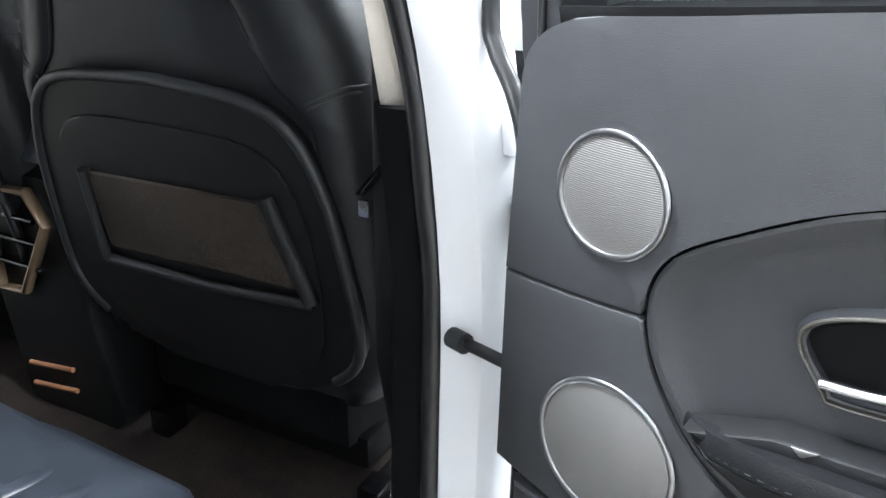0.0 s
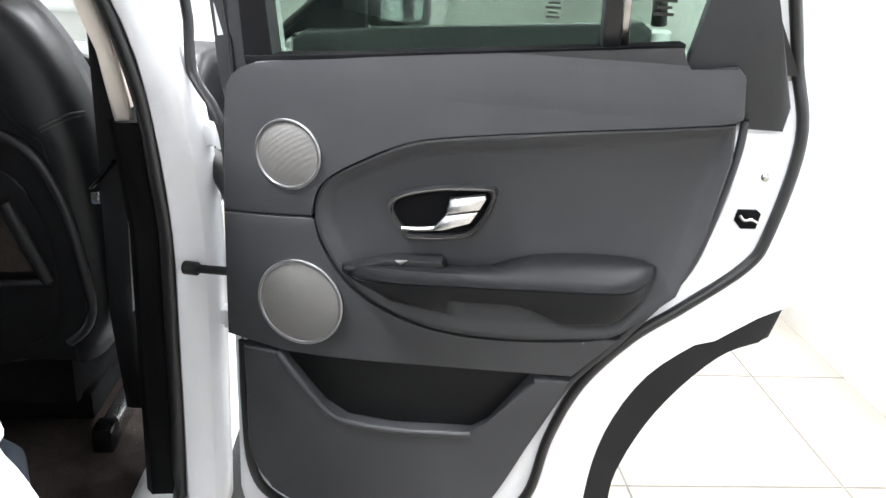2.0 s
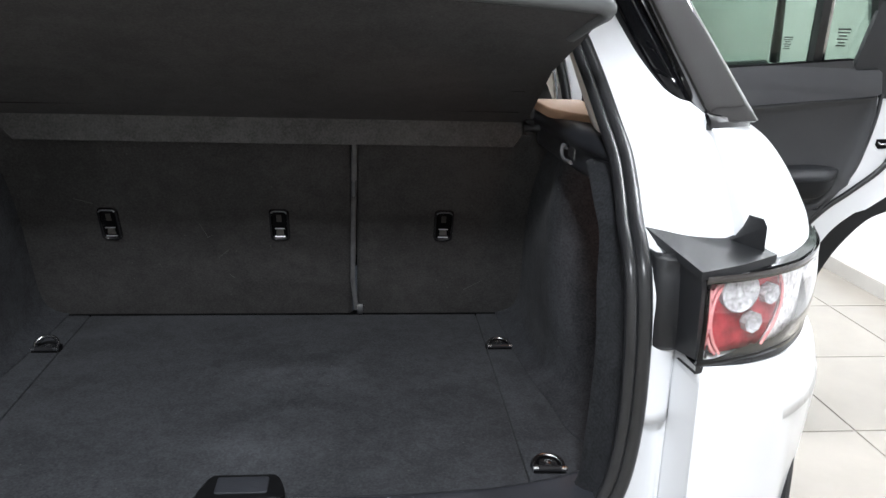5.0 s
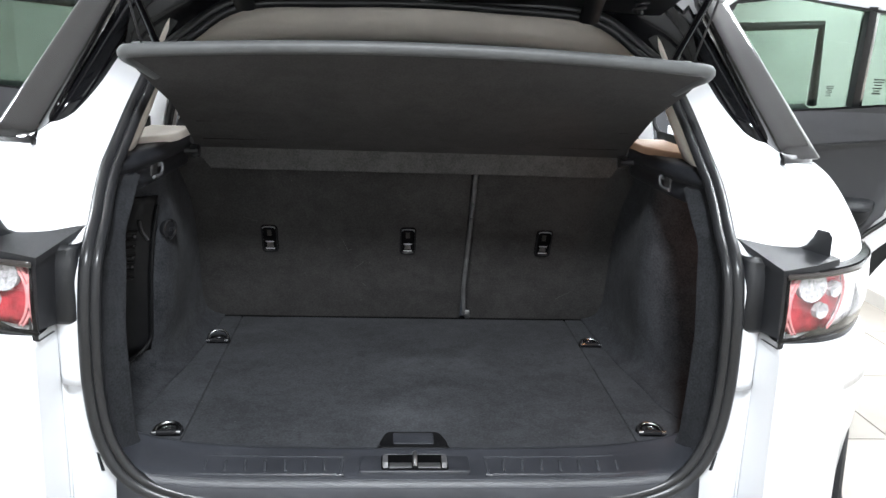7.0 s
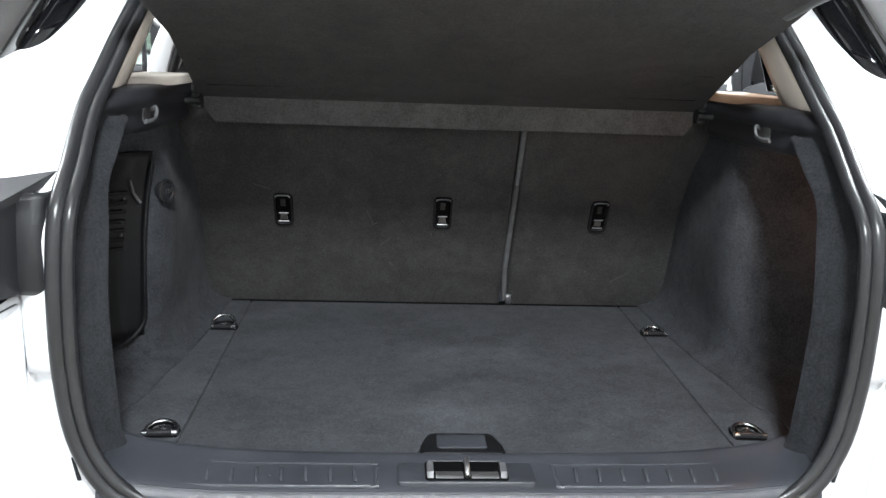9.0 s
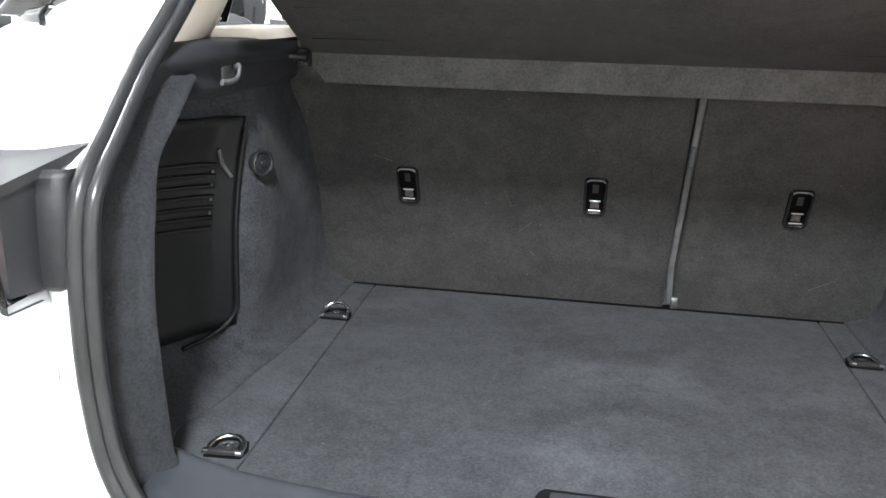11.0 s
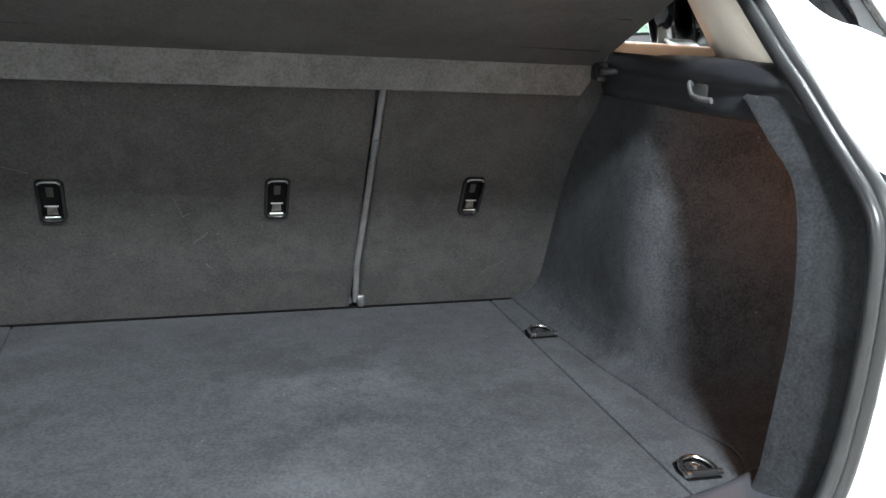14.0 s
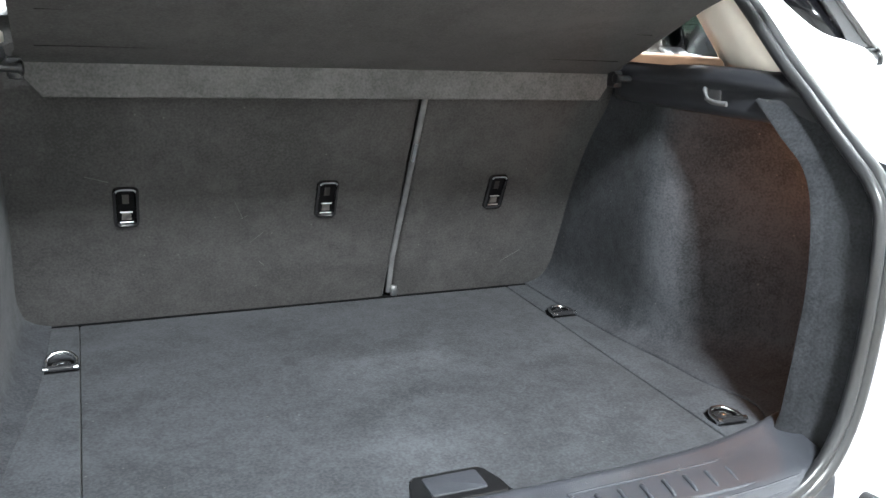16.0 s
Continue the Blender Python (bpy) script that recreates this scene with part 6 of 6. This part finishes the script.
for s in (1, -1):
    front_door(s)
    a = radians(9.5)

    def mirror_at(u, v, w):
        return Vector((s * (0.93 + u * math.cos(a) - w * math.sin(a)), 2.72 - u * math.sin(a) - w * math.cos(a), v))

    def oval(du, dv, r):
        return [(0.308 + u, 1.240 + v) for u, v in rounded(du, dv, r, 5)]
    # housing that narrows to the front, dark frame, set-in glass
    bm = bmesh.new()
    loops = [[bm.verts.new(mirror_at(u, v, w)) for u, v in oval(du, dv, r)] for du, dv, r, w in ((.050, .045, .03, -.15), (.082, .072, .035, -.12), (.094, .084, .036, -.06), (.096, .086, .034, -.008), (.091, .081, .032, .002), (.078, .069, .026, .000), (.077, .068, .025, -.006))]
    for r0, r1 in zip(loops[:-1], loops[1:]):
        for k in range(len(r0)):
            bm.faces.new((r0[k], r0[(k + 1) % len(r0)], r1[(k + 1) % len(r0)], r1[k]))
    bm.faces.new(loops[0])
    bm.faces.new(loops[-1])
    mir = part("door_mirror", bm, M_PLASTIC, car, "black door mirror with rounded housing")
    bm = bmesh.new()
    sweep(bm, [mirror_at(0.08, 1.185, -0.06), mirror_at(0.25, 1.190, -0.06)], 0.03, 8, flat=(0.04, 0.02))
    part("mirror_arm", bm, M_PLASTIC, mir)
    bm = bmesh.new()
    slab(bm, oval(.076, .067, .025), mirror_at, -0.005, -0.003)
    part("mirror_glass", bm, M_MIRROR, mir, "mirror glass", 0)



def front_seat(s):
    """Front seat seen from behind: backrest, hard shell with map net, cushion, head restraint."""
    cx = 0.365 * s
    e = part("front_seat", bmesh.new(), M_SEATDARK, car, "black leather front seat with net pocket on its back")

    def at(u, v, w):
        # v: height, w: to the rear; the back leans rearwards as it rises
        return Vector((cx + s * u, 1.725 - 0.16 * (v - 0.70) - w, v))

    def curve(pts, n=5):
        return [(p.x, p.y) for p in smooth_line([Vector((x, y, 0)) for x, y in pts], n)]
    half = curve([(0.0, 0.50), (0.16, 0.51), (0.28, 0.56), (0.345, 0.70), (0.342, 0.88), (0.320, 1.05), (0.285, 1.16), (0.22, 1.26), (0.12, 1.30), (0.0, 1.305)], 3)
    shape = half + [(-u, v) for u, v in reversed(half[1:-1])]
    bm = bmesh.new()
    slab(bm, shape, at, -0.17, -0.055, 0.03, 4)
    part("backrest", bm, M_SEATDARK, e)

    def edge(v):
        return float(np.interp(v, [0.55, 0.90, 1.02, 1.045, 1.076, 1.127, 1.183, 1.25, 1.29], [0.24, 0.262, 0.258, 0.240, 0.209, 0.184, 0.164, 0.135, 0.09]))

    def outer(v):
        return float(np.interp(v, [q[1] for q in half], [q[0] for q in half])) + 0.003

    def bulge(u, v):
        f = (u - edge(v)) / (outer(v) - edge(v))
        return float(np.interp(f, [0, .15, .35, .55, .7, .85, .95, 1], [.002, .006, .004, -.004, -.014, -.030, -.048, -.075]))
    hv = [0.56, 0.7, 0.85, 0.95, 1.02, 1.045, 1.076, 1.127, 1.183, 1.24, 1.27]
    mid = [(0.0, 0.56)] + [(edge(v), v) for v in hv] + [(0.06, 1.285)]
    bm = bmesh.new()
    slab(bm, mid + [(-u, v) for u, v in reversed(mid[1:])], at, -0.06, 0.0, 0.004, 2)
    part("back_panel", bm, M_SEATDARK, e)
    for k in (1, -1):
        rows = []
        for v in hv:
            us = [edge(v) + (outer(v) - edge(v)) * f for f in (0, .15, .35, .55, .7, .85, .95, 1)]
            row = [at(k * us[0], v, -0.01)] + [at(k * u, v, bulge(u, v)) for u in us] + [at(k * outer(v), v, -0.13)]
            rows.append(row)
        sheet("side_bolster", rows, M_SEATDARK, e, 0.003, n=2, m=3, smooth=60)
        bm = bmesh.new()
        sweep(bm, smooth_line([at(k * (edge(v) - 0.002), v, 0.0015) for v in hv], 3), 0.0022, 6)
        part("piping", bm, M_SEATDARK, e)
    hs = curve([(0.0, 0.56), (0.14, 0.565), (0.245, 0.62), (0.298, 0.69), (0.294, 0.83), (0.276, 0.945), (0.238, 1.022), (0.165, 1.058), (0.0, 1.070)], 4)
    shell = hs + [(-u, v) for u, v in reversed(hs[1:-1])]
    bm = bmesh.new()
    slab(bm, shell, at, -0.02, 0.022, 0.012, 3)
    part("back_shell", bm, M_SHELLBLACK, e, "black plastic seat back shell")
    rim = hs[8:]
    bm = bmesh.new()
    sweep(bm, [at(u * 0.985, v - 0.004, 0.020) for u, v in rim] + [at(-u * 0.985, v - 0.004, 0.020) for u, v in reversed(rim[:-1])], 0.009, 8)
    part("shell_rim", bm, M_PLASTIC, e)
    ins = curve([(0.0, 0.60), (0.15, 0.605), (0.225, 0.66), (0.245, 0.80), (0.228, 0.92), (0.17, 0.99), (0.0, 1.0)], 4)
    bm = bmesh.new()
    slab(bm, ins + [(-u, v) for u, v in reversed(ins[1:-1])], at, 0.018, 0.026, 0.004)
    part("shell_insert", bm, M_SHELLBLACK, e)
    bm = bmesh.new()
    slab(bm, [(-0.165, 0.772), (0.212, 0.782), (0.175, 0.912), (-0.165, 0.902)], at, 0.024, 0.036, 0.004)
    part("map_net", bm, M_NET, e, "brown-black mesh map pocket")
    for a, b in (((0.232, 0.762), (0.182, 0.922)), ((-0.18, 0.747), (-0.172, 0.907))):
        bm = bmesh.new()
        sweep(bm, [at(*a, 0.034), at(*b, 0.034)], 0.009, 8, flat=(0.008, 0.013))
        part("net_frame", bm, M_SHELLBLACK, e)
    bm = bmesh.new()
    sweep(bm, [at(-0.18, 0.745, 0.034), at(0.05, 0.749, 0.038), at(0.235, 0.762, 0.034)], 0.008, 8)
    part("net_rail", bm, M_PLASTIC, e)
    for k in (1, -1):
        for a in (0.004, -0.004):
            arc = [(0.244, 1.042), (0.264, 1.058), (0.286, 1.069), (0.300, 1.074), (0.311, 1.074)]
            bm = bmesh.new()
            sweep(bm, smooth_line([at(k * u, v + a, bulge(u, v) + 0.002) for u, v in arc] + [at(k * (outer(1.072) + 0.002), 1.072 + a, -0.11)], 4), 0.0021, 6)
            part("seam", bm, M_GREY, e, "double stitched seam")
    bm = bmesh.new()
    slab(bm, [(-0.215, 0.02), (0.215, 0.02), (0.26, 0.3), (0.24, 0.5), (-0.24, 0.5), (-0.26, 0.3)], lambda u, v, w: Vector((cx + u, 1.76 + v, 0.52 + w)), -0.08, 0.08, 0.03, 3)
    part("cushion", bm, M_FLOCK, e, "black cloth-sided seat cushion")
    bm = bmesh.new()
    slab(bm, [(-0.13, 1.29), (0.13, 1.29), (0.14, 1.35), (0.10, 1.40), (-0.10, 1.40), (-0.14, 1.35)], at, -0.14, -0.04, 0.03, 3)
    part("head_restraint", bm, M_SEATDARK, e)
    for u in (-0.05, 0.05):
        bm = bmesh.new()
        sweep(bm, [at(u, 1.27, -0.09), at(u, 1.36, -0.09)], 0.006, 8)
        part("restraint_post", bm, M_CHROME, e)
    for u in (-0.2, 0.27):
        bm = bmesh.new()
        box(bm, cx + s * u - 0.018, cx + s * u + 0.018, 1.76, 2.3, 0.335, 0.385, 0.006)
        part("seat_rail", bm, M_STEEL, e, "steel seat rail")
        bm = bmesh.new()
        box(bm, cx + s * u - 0.022, cx + s * u + 0.022, 1.745, 1.80, 0.335, 0.395, 0.008)
        part("rail_cap", bm, M_GLOSS, e)
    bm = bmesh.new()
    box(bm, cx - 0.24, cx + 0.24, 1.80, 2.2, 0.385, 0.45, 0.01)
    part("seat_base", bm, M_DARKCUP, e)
    # belt tongue and anchor beside the seat
    bm = bmesh.new()
    sweep(bm, [(s * 0.745, 1.655, 1.005), (s * 0.70, 1.665, 0.955)], 0.006, 8, flat=(0.012, 0.004))
    part("belt_guide", bm, M_GLOSS, e)
    bm = bmesh.new()
    box(bm, s * 0.706 - 0.008, s * 0.706 + 0.008, 1.655, 1.665, 0.925, 0.948, 0.003)
    part("belt_tongue", bm, M_CHROME, e, "chrome seat belt tongue")
    bm = bmesh.new()
    sweep(bm, [(s * 0.735, 1.675, 1.30), (s * 0.735, 1.67, 1.0), (s * 0.72, 1.69, 0.70), (s * 0.715, 1.75, 0.45)], 0.02, 6, flat=(0.022, 0.002))
    part("seat_belt", bm, M_RUBBER, e, "black seat belt webbing")
    return e


for s in (1, -1):
    front_seat(s)

# rear bench cushion and front faces
bm = bmesh.new()
slab(bm, [(-0.66, 0.95), (0.69, 0.95), (0.69, 1.30), (0.645, 1.405), (0.56, 1.455), (0.34, 1.465), (0.2, 1.44), (0.0, 1.42), (-0.2, 1.44), (-0.34, 1.465), (-0.52, 1.445), (-0.60, 1.40), (-0.66, 1.30)], lambda u, v, w: Vector((u, v, w)), 0.36, 0.615, 0.045, 4)
bench = part("rear_cushion", bm, M_BENCH, car, "black leather rear bench cushion with pleats")
for x in (0.40, 0.47, 0.54):
    bm = bmesh.new()
    sweep(bm, smooth_line([(x - 0.10, 1.0, 0.613), (x - 0.05, 1.2, 0.614), (x - 0.01, 1.34, 0.612), (x + 0.004, 1.40, 0.603), (x + 0.008, 1.43, 0.590)], 4), 0.009, 10, flat=(0.016, 0.007))
    part("pleat", bm, M_BENCH, bench)
for x in (-0.40, 0.0, 0.40):
    bm = bmesh.new()
    slab(bm, [(-0.12 + x, 0.57), (0.12 + x, 0.57), (0.13 + x, 0.66), (0.10 + x, 0.72), (-0.10 + x, 0.72), (-0.13 + x, 0.66)], seat_at, -0.15, -0.04, 0.025, 3)
    part("rear_head_restraint", bm, M_LEATHER, car)
# centre console, dashboard, steering wheel, screen
bm = bmesh.new()
slab(bm, [(1.72, 0.34), (1.70, 0.60), (1.715, 0.84), (1.76, 0.875), (2.05, 0.86), (2.10, 0.76), (2.5, 0.80), (2.5, 0.34)], lambda u, v, w: Vector((w - 0.035, u, v)), -0.125, 0.125, 0.015, 2)
cons = part("centre_console", bm, M_SHELLBLACK, car, "black centre console with alloy and tan trim")
bm = bmesh.new()
slab(bm, [(1.715, 0.868), (1.74, 0.925), (1.78, 0.935), (2.02, 0.925), (2.03, 0.868)], lambda u, v, w: Vector((w, u, v)), -0.135, 0.135, 0.016, 3)
part("console_armrest", bm, M_BENCH, cons, "blue-black leather armrest lid")
bm = bmesh.new()
sweep(bm, [(-0.145, 1.696, 0.815), (-0.015, 1.696, 0.820), (0.025, 1.694, 0.765), (-0.065, 1.692, 0.620), (-0.135, 1.692, 0.615)], 0.012, 8, True, flat=(0.012, 0.008))
part("console_trim", bm, M_TANALLOY, cons, "satin alloy frame of the rear vents")
for z in (0.67, 0.72, 0.765):
    bm = bmesh.new()
    sweep(bm, [(-0.13, 1.694, z), (-0.01, 1.694, z)], 0.005, 6)
    part("vent_slat", bm, M_GLOSS, cons)
for z in (0.462, 0.415):
    bm = bmesh.new()
    sweep(bm, [(-0.12, 1.703, z - 0.018), (0.005, 1.703, z)], 0.005, 6)
    part("console_strip", bm, M_TAN, cons, "thin tan trim strip")
bm = bmesh.new()
slab(bm, [(2.42, 0.60), (2.38, 0.85), (2.45, 1.00), (2.6, 1.07), (2.95, 1.06), (2.95, 0.60)], lambda u, v, w: Vector((w, u, v)), -0.72, 0.72, 0.03, 3)
part("dashboard", bm, M_LEATHER, car, "black leather dashboard")
bm = bmesh.new()
torus(bm, (0.40, 2.28, 0.92), (0, -0.9, 0.45), 0.18, 0.016, 48, 10)
part("steering_wheel", bm, M_LEATHER, car, "black steering wheel")
rows = [[Vector((x, 2.30 + (1.50 - z) * 1.1 - 0.05 * (x / 0.6) ** 2, z)) for x in np.linspace(-0.62, 0.62, 9)] for z in (1.06, 1.2, 1.33, 1.44)]
ws = sheet("windscreen", rows, M_CLEARGLASS, car, 0.005, "windscreen glass")
ws.visible_shadow = False
rows = [[Vector((x, 2.9 + d, z)) for x in np.linspace(-0.85, 0.85, 9)] for d, z in ((0.0, 1.05), (0.3, 1.04), (0.7, 0.98), (0.85, 0.85), (0.9, 0.4))]
sheet("bonnet", rows, M_PAINT, car, 0.01, "white bonnet", m=2)
for s in (1, -1):
    rows = []
    for y, top, foot in ((2.70, 1.04, 0.30), (2.78, 1.04, 0.40), (2.90, 1.04, 0.66), (3.16, 1.02, 0.80), (3.42, 0.99, 0.66), (3.54, 0.97, 0.40), (3.66, 0.94, 0.34), (3.78, 0.88, 0.34)):
        x = float(np.interp(y, [2.7, 3.16, 3.5, 3.78], [0.93, 0.985, 0.94, 0.74]))
        rows.append([Vector((s * (x - 0.14), y, top)), Vector((s * (x - 0.04), y, top - 0.03)), Vector((s * x, y, top * 0.6 + foot * 0.4)), Vector((s * x, y, foot))])
    sheet("front_wing", rows, M_PAINT, car, 0.008, "white front wing", n=3, m=3)
    bm = bmesh.new()
    torus(bm, (s * 0.855, 3.16, 0.355), (1, 0, 0), 0.275, 0.08, 48, 12, 1.3)
    wheel = part("wheel", bm, M_RUBBER, car)
    bm = bmesh.new()
    disc(bm, (s * 0.9, 3.16, 0.355), (s, 0, 0), 0.215, 0.14, 40, 0.02)
    part("rim", bm, M_RING, wheel)
rows = [[Vector((x, 3.80 - 0.06 * (x / 0.72) ** 2 + d, z)) for x in np.linspace(-0.74, 0.74, 11)] for d, z in ((-0.02, 0.88), (0.03, 0.70), (0.05, 0.50), (0.0, 0.30))]
sheet("front_bumper", rows, M_PAINT, car, 0.01, "white front bumper", m=3)
bm = bmesh.new()
box(bm, -0.03, 0.03, -0.01, 0.01, -0.02, 0.02, 0.004)
mirr = part("cabin_mirror", bm, M_GLOSS, car)
mirr.scale = (4, 2, 2)
mirr.location = (0, 2.30, 1.42)


# ---------------------------------------------------------------- floor tiles
TILE, GX, GY = 0.634, 1.915, 2.098
bm = bmesh.new()
g = TILE / 2 - 0.002
a = [bm.verts.new((x, y, -0.006)) for x, y in ((-g, -g), (g, -g), (g, g), (-g, g))]
b = [bm.verts.new((x, y, 0.0)) for x, y in ((-g + .002, -g + .002), (g - .002, -g + .002), (g - .002, g - .002), (-g + .002, g - .002))]
bm.faces.new(a[::-1])
bm.faces.new(b)
for i in range(4):
    bm.faces.new((a[i], a[(i + 1) % 4], b[(i + 1) % 4], b[i]))
me = bpy.data.meshes.new("tile")
bm.to_mesh(me)
bm.free()
me.materials.append(M_TILE)
i0, i1 = math.floor((X0 - GX) / TILE), math.ceil((X1 - GX) / TILE)
j0, j1 = math.floor((Y0 - GY) / TILE), math.ceil((Y1 - GY) / TILE)
for i in range(i0, i1):
    for j in range(j0, j1):
        ob = new("tile", me)
        ob.parent = floor
        ob.location = (GX + (i + 0.5) * TILE, GY + (j + 0.5) * TILE, 0)
